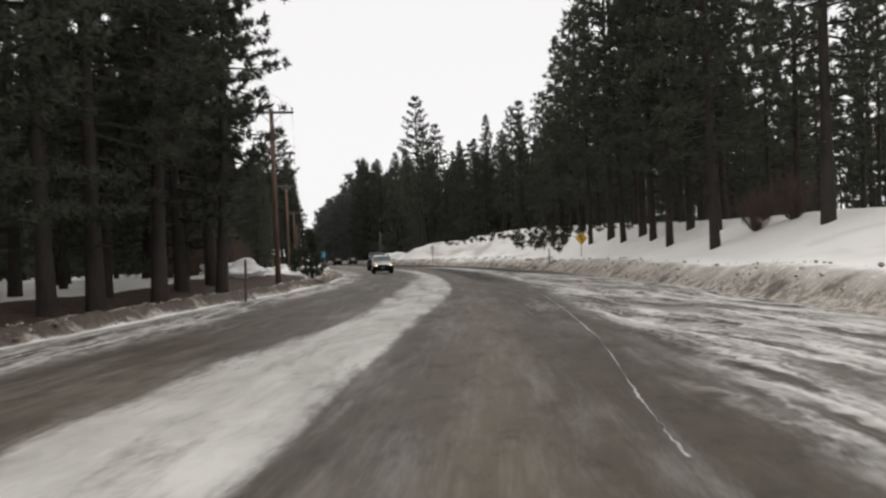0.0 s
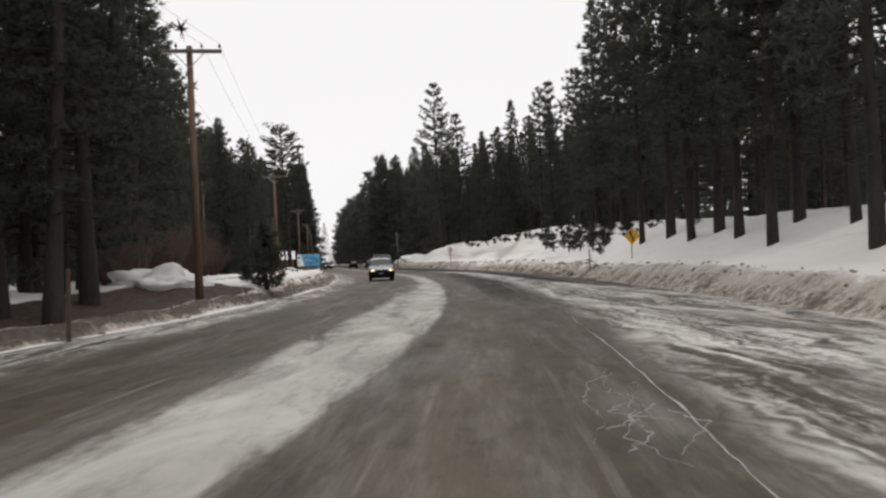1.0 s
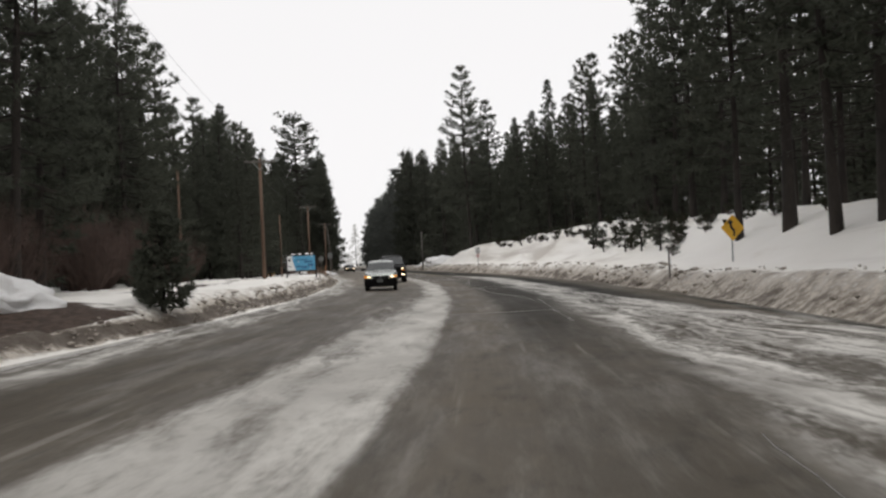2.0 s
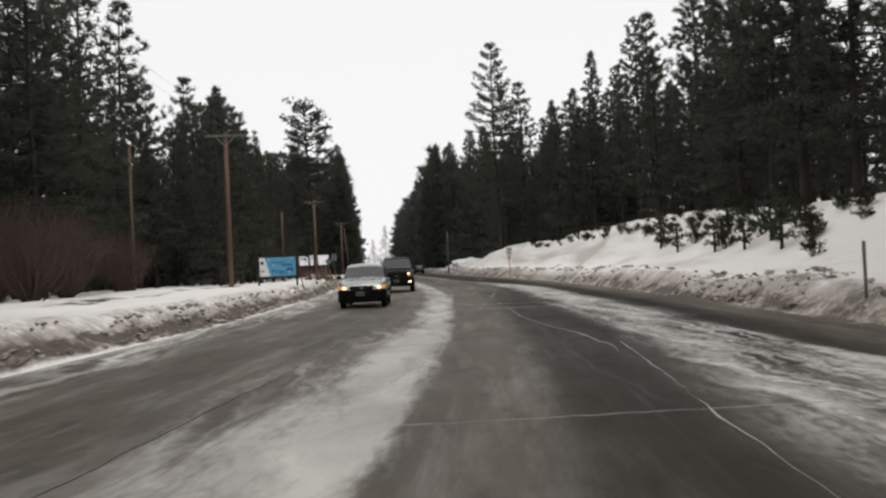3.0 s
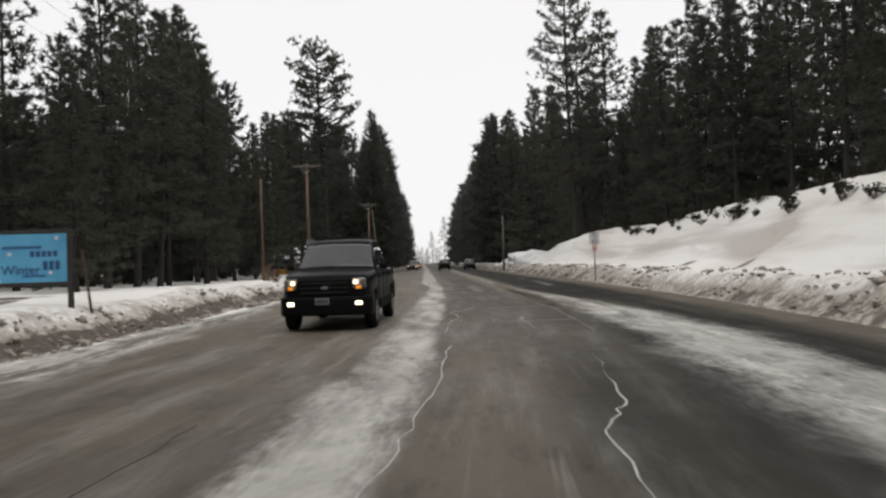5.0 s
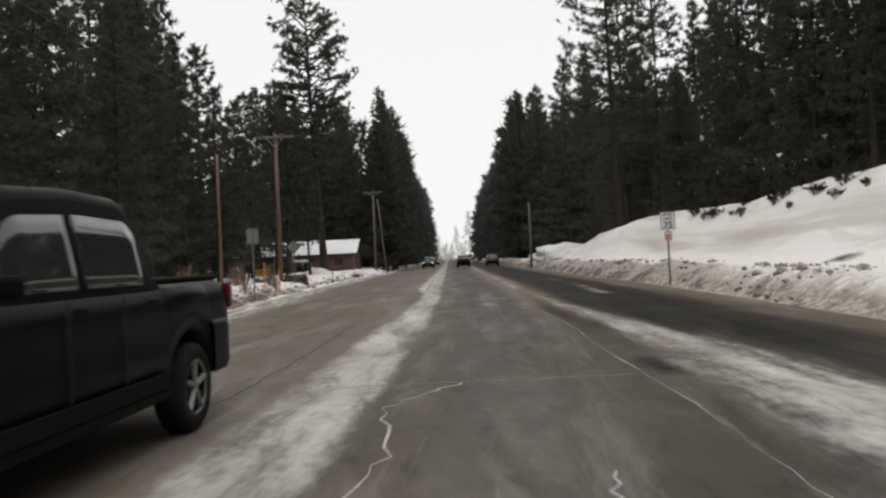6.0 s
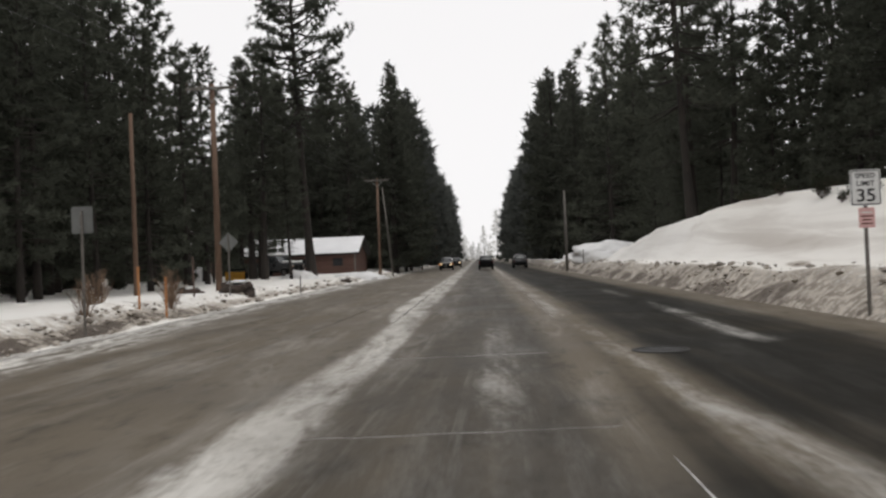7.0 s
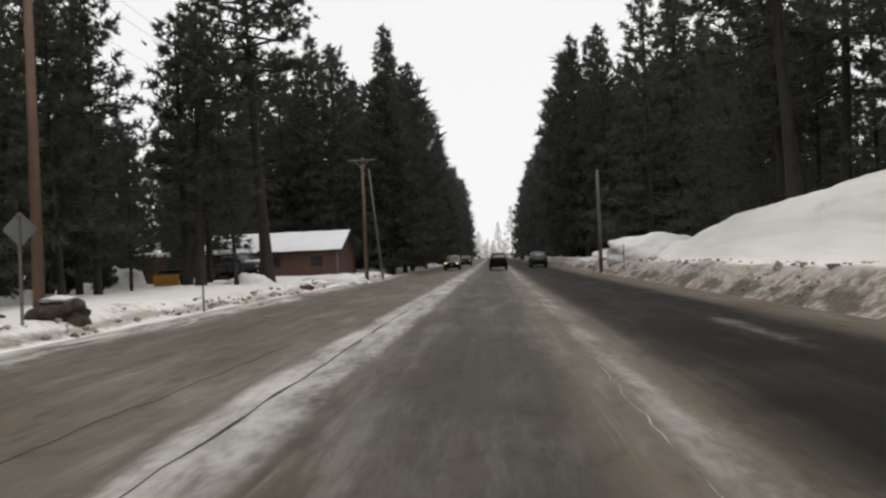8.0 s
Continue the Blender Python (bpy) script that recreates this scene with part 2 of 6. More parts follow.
BLUE = surface("bright blue banner print", (0.075, 0.30, 0.50), (0.11, 0.38, 0.58), 0.5, 2, 40, 0.03)
NAVY = surface("navy print", (0.015, 0.055, 0.15), (0.025, 0.075, 0.19), 0.5, 4, 40, 0.03)
ORANGE = surface("faded orange plastic", (0.42, 0.18, 0.065), (0.52, 0.24, 0.095), 0.5, 5, 40, 0.05)
MACHINE = surface("machine yellow paint", (0.55, 0.30, 0.03), (0.66, 0.38, 0.05), 0.45, 3, 30, 0.1)
SIDING = surface("red-brown timber siding", (0.070, 0.036, 0.028), (0.125, 0.068, 0.053), 0.75, 1.0, 16, 0.4, stretch=(0.3, 0.3, 4))
ROOFSNOW = surface("roof snow", (0.78, 0.78, 0.79), (0.86, 0.86, 0.87), 0.75, 0.6, 6, 0.3)
SNOW = surface("piled snow", (0.72, 0.71, 0.70), (0.84, 0.84, 0.84), 0.75, 0.8, 7, 0.4)
CLOD = surface("dirty snow clods", (0.10, 0.082, 0.066), (0.55, 0.50, 0.435), 0.85, 1.6, 9, 0.6)
ROCK = surface("brown rock", (0.026, 0.020, 0.016), (0.085, 0.064, 0.052), 0.85, 2.2, 14, 0.8)
CRACK = surface("snow packed in cracks", (0.30, 0.29, 0.28), (0.58, 0.57, 0.555), 0.8, 3, 25, 0.3)
TAR = surface("dark seam", (0.016, 0.015, 0.014), (0.035, 0.033, 0.03), 0.6, 2, 20, 0.2)
IRON = surface("cast iron cover", (0.012, 0.012, 0.012), (0.03, 0.028, 0.026), 0.5, 5, 30, 0.4, 0.4)
SILVER = surface("silver car paint", (0.36, 0.38, 0.365), (0.44, 0.46, 0.445), 0.26, 1.2, 30, 0.02, 0.8, spec=0.5)
BLACKPAINT = surface("black car paint", (0.0045, 0.0045, 0.005), (0.008, 0.008, 0.0085), 0.38, 1.2, 30, 0.02, spec=0.05)
GREYPAINT = surface("dark grey car paint", (0.022, 0.023, 0.025), (0.036, 0.037, 0.039), 0.3, 1.2, 30, 0.02, spec=0.6)
CLAD = surface("black plastic cladding", (0.005, 0.005, 0.005), (0.010, 0.0098, 0.0095), 0.7, 4, 50, 0.1, spec=0.06)
RUBBER = surface("tyre rubber", (0.010, 0.010, 0.010), (0.022, 0.021, 0.020), 0.9, 5, 50, 0.2, spec=0.1)
ALLOY = surface("alloy rim", (0.16, 0.16, 0.16), (0.26, 0.26, 0.26), 0.45, 5, 40, 0.05, 0.7)
PANE = surface("dark car glass", (0.020, 0.024, 0.025), (0.034, 0.038, 0.039), 0.05, 2, 20, 0.0, spec=0.85)
LAMP = glowing("lit headlamp", (1.0, 0.82, 0.50), 4.5)
LENS = glowing("clear lamp lens with a warm glow", (1.0, 0.66, 0.26), 0.55, (0.42, 0.40, 0.36))
AMBER = glowing("lit amber lamp", (1.0, 0.34, 0.03), 0.55, (0.45, 0.14, 0.012))
RED = surface("red tail lamp", (0.07, 0.006, 0.005), (0.11, 0.009, 0.008), 0.25, 5, 40, 0.02)
HOUSEGLASS = surface("dim house window", (0.02, 0.022, 0.024), (0.05, 0.052, 0.055), 0.1, 2, 20, 0.0, spec=0.8)


# ---- building helpers ----
def link_mesh(name, verts, faces, material, parent=None, label="", smooth=False):
    me = bpy.data.meshes.new(name)
    me.from_pydata([tuple(v) for v in verts] if not isinstance(verts, list) else verts, [], faces)
    me.materials.append(material)
    if smooth:
        me.polygons.foreach_set("use_smooth", [True] * len(me.polygons))
    ob = new(name, me)
    if parent:
        ob.parent = parent
    if label:
        ob["label"] = label
    return ob


def part(name, bm, material, parent=None, label="", smooth=False):
    """Links a bmesh as one mesh object under a thing or a part."""
    bmesh.ops.recalc_face_normals(bm, faces=bm.faces)
    me = bpy.data.meshes.new(name)
    bm.to_mesh(me)
    bm.free()
    me.materials.append(material)
    if smooth:
        me.polygons.foreach_set("use_smooth", [True] * len(me.polygons))
    ob = new(name, me)
    if parent:
        ob.parent = parent
    if label:
        ob["label"] = label
    return ob


def empty(name, m, label, category, group="", kind=""):
    ob = new(name)
    ob.matrix_basis = m
    return tagged(ob, label, category, group, kind)


def block(bm, x, y, z, sx, sy, sz, rot=None, bevel=0.0):
    """A box by its centre and sizes, with softened edges where asked."""
    made = bmesh.ops.create_cube(bm, size=1.0)["verts"]
    bmesh.ops.scale(bm, vec=(sx, sy, sz), verts=made)
    if bevel:
        edges = list({e for v in made for e in v.link_edges})
        made = bmesh.ops.bevel(bm, geom=made + edges, offset=bevel, segments=2, affect="EDGES", profile=0.5)["verts"]
    m = Matrix.Translation((x, y, z)) @ (rot.to_4x4() if rot else Matrix.Identity(4))
    bmesh.ops.transform(bm, matrix=m, verts=list(set(made)))
    return bm


def rod(bm, a, b, ra, rb, n=8):
    """A tapered rod from a to b."""
    a, b = Vector(a), Vector(b)
    turn = (b - a).to_track_quat("Z", "Y").to_matrix().to_4x4()
    m = Matrix.Translation((a + b) / 2) @ turn
    bmesh.ops.create_cone(bm, cap_ends=True, segments=n, radius1=ra, radius2=rb, depth=(b - a).length, matrix=m)
    return bm


def slab(points, t):
    """A plate of thickness t behind an outline in the x-z plane."""
    bm = bmesh.new()
    f = bm.faces.new([bm.verts.new((x, 0, z)) for x, z in points])
    out = bmesh.ops.extrude_face_region(bm, geom=[f])["geom"]
    bmesh.ops.translate(bm, vec=(0, t, 0), verts=[g for g in out if isinstance(g, bmesh.types.BMVert)])
    return bm


# ---- the plan: a road that bends into a straight ----
def smooth(a, b, x):
    t = np.clip((x - a) / (b - a), 0, 1)
    return t * t * (3 - 2 * t)


K2, K3 = -4.044e-4, -4.241e-7


def line_x(y):
    """The driven line on the chart: x at station y."""
    y = np.asarray(y, float)
    u = np.clip(190 - y, 0, 190)
    return 17.72 + K2 * u**2 + K3 * u**3 + np.where(y < 0, -(2 * K2 * 190 + 3 * K3 * 190**2) * y, 0)


STATION = 0.63867
SKEW = ((-0.1781, 0.0378, 0.0), (-0.097, 0.1996, 0.0734), (0.1234, -0.0664, -0.0292), (-0.0169, 0.0062, 0.0013))
LAG = ((-2.132, 0.072, 0.0), (-2.722, 0.513, -0.227), (1.254, 0.876, 0.115), (-0.178, -0.248, -0.016))


def plan(x, y):
    """From the chart (x in metres, y in stations of 0.64 m along the road) to the ground in metres, offsets turned
    roughly square to the bend by a warp fitted to keep things in place in the camera's view.
    """
    x, y = np.asarray(x, float), np.asarray(y, float)
    o = np.clip(x - line_x(y), -30, 30) / 10
    t = np.clip(y, 0, 340) / 100
    dx, dy = 0.0, 0.0
    for i in range(4):
        for j in range(3):
            power = o ** (j if i else j + 1) if (i or j < 2) else 0.0
            dx = dx + SKEW[i][j] * t**i * power
            dy = dy + LAG[i][j] * t**i * power
    return x + dx, STATION * (y + dy)


def chart_point(x, y):
    """The same for one place, as plain numbers."""
    u, v = plan(x, y)
    return float(u), float(v)


def shift(y):
    """How far the left edge of the asphalt lies outside its usual line."""
    return np.interp(y, (0, 29, 47, 57, 75, 85, 108, 140, 167, 185, 204, 220), (-2.0, -1.9, -1.5, -0.7, -0.2, 0.1, 0.05, -0.3, -0.7, -1.1, -1.45, -1.6))


def level(y, o):
    """Offset from the driven line with the left side counted from its own edge."""
    return np.where(np.asarray(o) < -5, np.asarray(o, float) - shift(y), o)


CREST = ((-200, 40, 60, 100, 150, 190, 222, 235, 250, 262, 275, 285, 300), (2.4, 2.6, 2.7, 3.1, 4.4, 4.1, 3.55, 3.05, 2.3, 1.7, 1.2, 0.95, 0.85))


def ground_z(y, o):
    """Height of the land at station y, o metres right of the driven line; the road lies at 0."""
    y = np.asarray(y, float)
    o = level(y, o)
    c = np.interp(y, *CREST)
    right = 0.72 * smooth(6.75, 8.0, o) + 0.1 * smooth(7.2, 9, o) + (c - 0.85) * smooth(8.8, np.interp(y, (198, 218), (15.0, 11.6)), o)
    plain = np.interp(y, (-200, 150, 210, 400), (0.72, 0.72, 0.42, 0.42))
    wild = 1 - smooth(66, 84, y)
    left = plain * smooth(-8.2, -9.6, o) * (1 - wild) + (0.34 * smooth(-8.15, -8.6, o) - 0.10 * smooth(-8.8, -9.4, o) + 0.28 * smooth(-9.6, -14, o)) * wild
    mound = 0.3 * np.exp(-(((y - 76) / 4.5) ** 2 + ((o + 13.5) / 3.0) ** 2)) + 0.45 * np.exp(-(((y - 66) / 5) ** 2 + ((o + 16.5) / 2.5) ** 2))
    return np.where(o > 0, right, left + mound * (o < -9))


def land_z(y, o):
    """The land with its broad swells."""
    z = float(ground_z(y, o))
    e = float(level(y, o))
    if 10 < y < 310 and (e < -8.1 or o > 6.9):
        z += 0.22 * lumps(y, o, 5.0) * (0.35 if o < 0 and y < 60 else 1.0)
        if o > 9:
            z += 0.20 * lumps(y * 0.4, o, 4.2, 11) * min((o - 9) / 3, 1)
    return z


def spot(y, o, sink=0.0):
    return *chart_point(float(line_x(y)) + o, y), land_z(y, o) - sink


def on_ground(x, y, sink=0.0):
    return *chart_point(x, y), land_z(y, x - float(line_x(y))) - sink


def lumps(y, o, size, seed=0.0):
    return noise.noise((STATION * y / size, o / size, seed))


# ---- ground ----
def build_ground():
    ys = np.concatenate([[-2500, -1200, -500, -200, -100, -60], np.arange(-40, 15, 5), np.arange(15, 60, 0.6), np.arange(60, 240, 0.24), np.arange(240, 300, 0.6), np.arange(300, 460, 4), [480, 520, 600, 800, 1200, 2000, 3500]])
    os_ = np.concatenate([[-2500, -1200, -500, -200, -100, -60, -45, -35, -28, -24, -21], np.arange(-19, -12, 0.7), np.arange(-12, -7.9, 0.22), [-7.2, 5.4],
                          np.arange(5.9, 10.4, 0.22), np.arange(10.5, 20, 0.7), [21, 24, 28, 35, 45, 60, 100, 200, 500, 1200, 2500]])
    Y, O = np.meshgrid(ys, os_, indexing="ij")
    A = O + np.where(O < -5, shift(Y), 0)
    Z = ground_z(Y, A)
    X = line_x(Y) + A
    near = (Y > 10) & (Y < 310)
    Z[(O > -8.0) & (O < 6.6)] = -0.25
    dirt = np.zeros_like(Z)
    dirt += (smooth(5.8, 6.3, O) - smooth(7.7, 9.0, O)) * np.interp(Y, (0, 65, 85, 120, 140, 170, 190), (0.62, 0.72, 0.70, 0.62, 0.48, 0.55, 0.80)) + (0.30 + 0.22 * (smooth(85, 105, Y) - smooth(150, 175, Y))) * (smooth(6.5, 6.9, O) - smooth(7.15, 7.6, O))
    foot = np.interp(Y, (0, 66, 90, 130, 188, 203, 260), (0.9, 0.9, 1.0, 0.95, 0.95, 0.35, 0.28))
    dirt += foot * (smooth(-8.0, -8.3, O) - np.where(Y < 72, smooth(-8.8, -9.2, O), smooth(-8.55, -9.05, O)))
    dirt += 0.50 * (smooth(-8.5, -8.9, O) - smooth(-9.5, -10.4, O)) * smooth(64, 80, Y) * np.interp(Y, (190, 210), (1.0, 0.7))
    for i, j in zip(*np.nonzero(near & ((O < -8.1) | (O > 6.9)))):
        y, o = Y[i, j], A[i, j]
        d = dirt[i, j]
        rough = min(d, 1.0) * (0.95 if o < 0 else 0.28 if y < 70 else 0.42)
        Z[i, j] = land_z(y, o) + 0.03 * lumps(y, o, 0.9, 3) + rough * (0.08 * lumps(y, o, 1.6, 5) + 0.13 * abs(lumps(y, o, 0.95, 7)) + 0.05 * lumps(y, o, 0.6, 9) + 0.25 * max(lumps(y, o, 1.1, 13) - 0.2, 0))
    far = (np.abs(O) > 30)
    Z[far] += 0.012 * (np.abs(O[far]) - 30)
    dirt += 0.4 * (smooth(-8.15, -8.4, O) - smooth(-8.6, -8.9, O))
    stain = np.zeros_like(Z)
    for y, o, sy, so, k in ((159.5, 11.3, 3.0, 0.9, 1.0), (164, 10.9, 6.0, 0.7, 0.7), (186, 11.0, 7.0, 0.6, 0.8), (174, 11.6, 6.0, 0.5, 0.6), (205, 10.6, 9.0, 0.6, 0.7), (140, 10.0, 5.0, 0.8, 0.6),
                            (122, 9.6, 8.0, 0.9, 0.8), (100, 9.6, 10.0, 0.8, 0.6), (216, 12.0, 7.0, 0.5, 0.6), (148, 12.0, 4.0, 0.5, 0.5), (70, 9.8, 10.0, 0.8, 0.5)):
        stain += k * np.exp(-(((Y - y) / sy) ** 2 + ((O - o) / so) ** 2))
    stain += 0.42 * (smooth(8.3, 9.2, O) - smooth(12.5, 14.0, O)) * (smooth(120, 160, Y) - smooth(235, 260, Y))
    for y, o, sy, so in ((168.3, 9.5, 1.3, 0.35), (157.9, 9.7, 1.1, 0.4), (131, 9.4, 0.9, 0.35), (196, 9.3, 1.0, 0.3)):
        dirt += 1.3 * np.exp(-(((Y - y) / sy) ** 2 + ((O - o) / so) ** 2))
    bare = 1.35 * (smooth(-8.75, -9.3, O) - smooth(-12.0, -16.0, O)) * (smooth(0, 14, Y) - smooth(68, 84, Y))
    bare += 0.55 * (smooth(-13.0, -14.0, O) - smooth(-15, -17.0, O)) * (smooth(80, 95, Y) - smooth(150, 165, Y))
    nr, nc = Z.shape
    verts = np.stack([*plan(X, Y), Z], -1).reshape(-1, 3).tolist()
    idx = np.arange(nr * nc).reshape(nr, nc)
    faces = np.stack([idx[:-1, :-1], idx[:-1, 1:], idx[1:, 1:], idx[1:, :-1]], -1).reshape(-1, 4).tolist()
    ob = link_mesh("ground", verts, faces, GROUND, smooth=True)
    for key, field in (("dirt", dirt), ("bare", bare), ("stain", stain)):
        ob.data.attributes.new(key, "FLOAT", "POINT").data.foreach_set("value", field.ravel().astype(np.float32))
    return tagged(ob, "snow-covered roadside ground with dirty plough berms", "ground", kind="structure")


ground = build_ground()

STRIPE_RIGHT = ((0, 17, 30, 40, 54, 75, 95, 110, 125, 135, 158, 190, 500), (-2.05, -2.1, -1.9, -1.45, -1.15, -0.95, -0.97, -1.05, -1.05, -1.3, -1.68, -1.92, -2.0))
STRIPE_LEFT = ((0, 19, 30, 48, 69, 78, 95, 120, 155, 184, 192, 500), (-4.5, -4.4, -3.5, -3.5, -3.0, -2.42, -2.05, -2.08, -2.45, -2.55, -3.05, -3.05))
LANE = ((8.3, 1.01), (10.3, 1.05), (12.4, 1.11), (19.6, 1.43), (25, 1.53), (29.1, 1.62), (32.3, 1.70), (39.9, 1.82), (46.2, 1.86), (52, 2.08))


def build_road():
    ys = np.concatenate([[-300, -100], np.arange(-40, 330, 1.0), np.arange(330, 700, 10), [900, 1500, 3000]])
    os_ = np.arange(-8.5, 7.31, 0.2)
    Y, E = np.meshgrid(ys, os_, indexing="ij")
    O = E + shift(Y) * smooth(-4.0, -8.0, E)
    r, l = np.interp(Y, *STRIPE_RIGHT), np.interp(Y, *STRIPE_LEFT)
    fade = np.interp(Y, (0, 55, 75, 100, 130, 150, 170, 180), (0.5, 0.5, 0.55, 0.5, 0.6, 0.7, 0.5, 0.35))
    cover = (1 - smooth(r - 0.22, r + 0.30, O)) * smooth(l - fade, l + 0.35, O)
    cover *= np.interp(Y, (0, 60, 100, 140, 165, 180, 300), (1.0, 0.95, 0.90, 0.78, 0.82, 0.78, 0.68))
    cover += 0.8 * np.exp(-(((E + 8.0) / 0.32) ** 2))
    for y, o, sy, so, k in ((181.5, 4.0, 5.0, 0.30, 0.60), (190, 4.25, 4.0, 0.30, 0.50), (176.6, 4.2, 0.35, 0.45, 0.55), (202, 4.4, 5.0, 0.30, 0.36), (175, -0.20, 12.0, 0.12, 0.62), (176, 0.04, 12.0, 0.08, 0.55), (174, -0.42, 8.0, 0.07, 0.40), (205, 0.0, 14.0, 0.10, 0.3)):
        cover += k * np.exp(-(((Y - y) / sy) ** 4 + ((O - o) / so) ** 2))
    sand_swath = 0.55 * np.exp(-(((O - 0.95) / 0.32) ** 2)) * smooth(160, 172, Y)
    streak = np.interp(Y, (90, 112, 128, 138, 148, 158, 170, 190, 500), (3.7, 3.5, 3.5, 3.3, 3.0, 2.4, 1.75, 1.45, 1.42))
    band = np.exp(-(((O - streak) / np.interp(Y, (95, 115, 135, 148, 158, 170), (1.3, 1.0, 1.15, 1.0, 0.65, 0.34))) ** 2))
    cover += np.interp(Y, (84, 97, 108, 135, 150, 165, 300), (0.0, 0.75, 0.90, 0.95, 0.66, 0.42, 0.50)) * band
    cover += 0.62 * np.exp(-(((O - 3.0) / 0.55) ** 2)) * (smooth(60, 70, Y) - smooth(84, 98, Y))
    start = np.interp(Y, (0, 55, 90, 104, 135), (1.4, 2.0, 2.2, 2.0, 1.8))
    drift = (smooth(start - 0.6, start + 1.3, O)) * np.interp(Y, (0, 60, 85, 110, 135, 165), (0.8, 0.85, 1.05, 0.85, 0.45, 0.0))
    drift *= 1 - 0.85 * smooth(np.interp(Y, (70, 84, 100, 140), (5.6, 4.4, 4.0, 4.0)), np.interp(Y, (70, 84, 100, 140), (6.4, 5.0, 4.5, 4.5)), O) * np.interp(Y, (60, 82), (0, 1))
    drift += 0.95 * smooth(-5.3, -7.4, E) * np.interp(Y, (0, 120, 200), (1.0, 0.8, 0.3))
    drift += (0.25 + 0.26 * (smooth(60, 80, Y) - smooth(88, 104, Y))) * smooth(l - 2.2, l - 0.3, O) * (O < l + 0.5)
    drift += 0.22 * np.exp(-((O - 0.0) ** 2)) * np.interp(Y, (60, 90, 150, 200), (0.0, 0.8, 1.2, 0.6))
    sand = np.interp(E, (-8, -6.5, -3, -1.5, 0.5, 2, 6), (0.5, 0.85, 0.85, 0.40, 0.24, 0.15, 0.3))
    sand = sand * np.interp(Y, (0, 60, 108, 118, 140, 200), (0.42, 0.30, 0.26, 0.40, 0.90, 0.85)) + 0.46 * np.exp(-(((O + 0.25) / 0.75) ** 2)) * (1 - smooth(120, 145, Y)) + 0.6 * band * smooth(138, 152, Y) + 0.35 * np.exp(-(((O - 1.6) / 0.7) ** 2)) * smooth(150, 180, Y)
    sand += (0.5 + 0.6 * smooth(165, 190, Y)) * smooth(5.2, 6.6, O) + sand_swath
    drift += 0.6 * smooth(-6.2, -7.6, E) * smooth(150, 175, Y)
    d0 = np.interp(Y, (150, 165, 182, 190, 205), (1.4, 0.95, 1.05, 1.5, 1.7))
    fresh = smooth(d0, d0 + np.interp(Y, (150, 165), (1.2, 0.45)), O) * (1 - 0.95 * smooth(5.0, 6.2, O)) * smooth(66, 95, Y)
    fresh += 0.7 * smooth(0.3, 0.9, O) * (1 - smooth(1.4, 2.6, O)) * (smooth(58, 72, Y) - smooth(120, 135, Y))
    fresh += 0.42 * smooth(-1.6, -0.9, O) * (1 - smooth(0.5, 1.0, O)) * smooth(120, 175, Y)
    patch = np.exp(-(((Y - 149.6) / 0.9) ** 2 + ((O - 1.95) / 0.33) ** 2))
    fresh += 1.2 * patch
    sand -= patch
    gutter = np.exp(-(((O - 6.5) / 0.17) ** 2)) * (1 - smooth(70, 95, Y))
    fresh += gutter
    sand -= 0.8 * gutter
    nr, nc = Y.shape
    verts = np.stack([*plan(line_x(Y) + O, Y), 0.0 * O], -1).reshape(-1, 3).tolist()
    idx = np.arange(nr * nc).reshape(nr, nc)
    faces = np.stack([idx[:-1, :-1], idx[:-1, 1:], idx[1:, 1:], idx[1:, :-1]], -1).reshape(-1, 4)
    ob = link_mesh("road", verts, faces.tolist(), ROAD)
    for key, field in (("cover", cover), ("drift", drift), ("sand", sand), ("fresh", fresh)):
        ob.data.attributes.new(key, "FLOAT", "POINT").data.foreach_set("value", field.ravel().astype(np.float32))
    uv = ob.data.uv_layers.new(name="plan")
    metres = np.stack([O, STATION * Y], -1).reshape(-1, 2)[faces.ravel()]
    uv.data.foreach_set("uv", metres.ravel().astype(np.float32))
    return tagged(ob, "wet asphalt road with blown snow and sand", "road", kind="structure")


road = build_road()


# ---- conifers ----
def tube(path, radii, n):
    """Rings of n points along a path, as verts and faces."""
    v, f = [], []
    for k, (p, r) in enumerate(zip(path, radii)):
        d = Vector(path[min(k + 1, len(path) - 1)]) - Vector(path[max(k - 1, 0)])
        q = d.to_track_quat("Z", "Y")
        for i in range(n):
            a = 2 * math.pi * i / n
            v.append(Vector(p) + q @ Vector((math.cos(a) * r, math.sin(a) * r, 0)))
        if k:
            b = (k - 1) * n
            f += [(b + i, b + (i + 1) % n, b + n + (i + 1) % n, b + n + i) for i in range(n)]
    return v, f


def sprays(rng, centres, ways, count, length, width):
    """Needle sprays: slim diamonds that fan out from each centre."""
    c = np.repeat(np.array(centres), count, 0)
    d = rng.normal(size=(len(c), 3)) * 0.75 + np.repeat(np.array(ways), count, 0) * 0.8
    d /= np.linalg.norm(d, axis=1, keepdims=True)
    s = np.cross(d, rng.normal(size=d.shape))
    s /= np.linalg.norm(s, axis=1, keepdims=True) + 1e-9
    ln = length * rng.uniform(0.6, 1.25, (len(c), 1))
    w = width * rng.uniform(0.7, 1.3, (len(c), 1))
    v = np.stack([c - s * w, c + s * w, c + d * ln], 1).reshape(-1, 3)
    f = np.arange(len(v)).reshape(-1, 3)
    return v, f


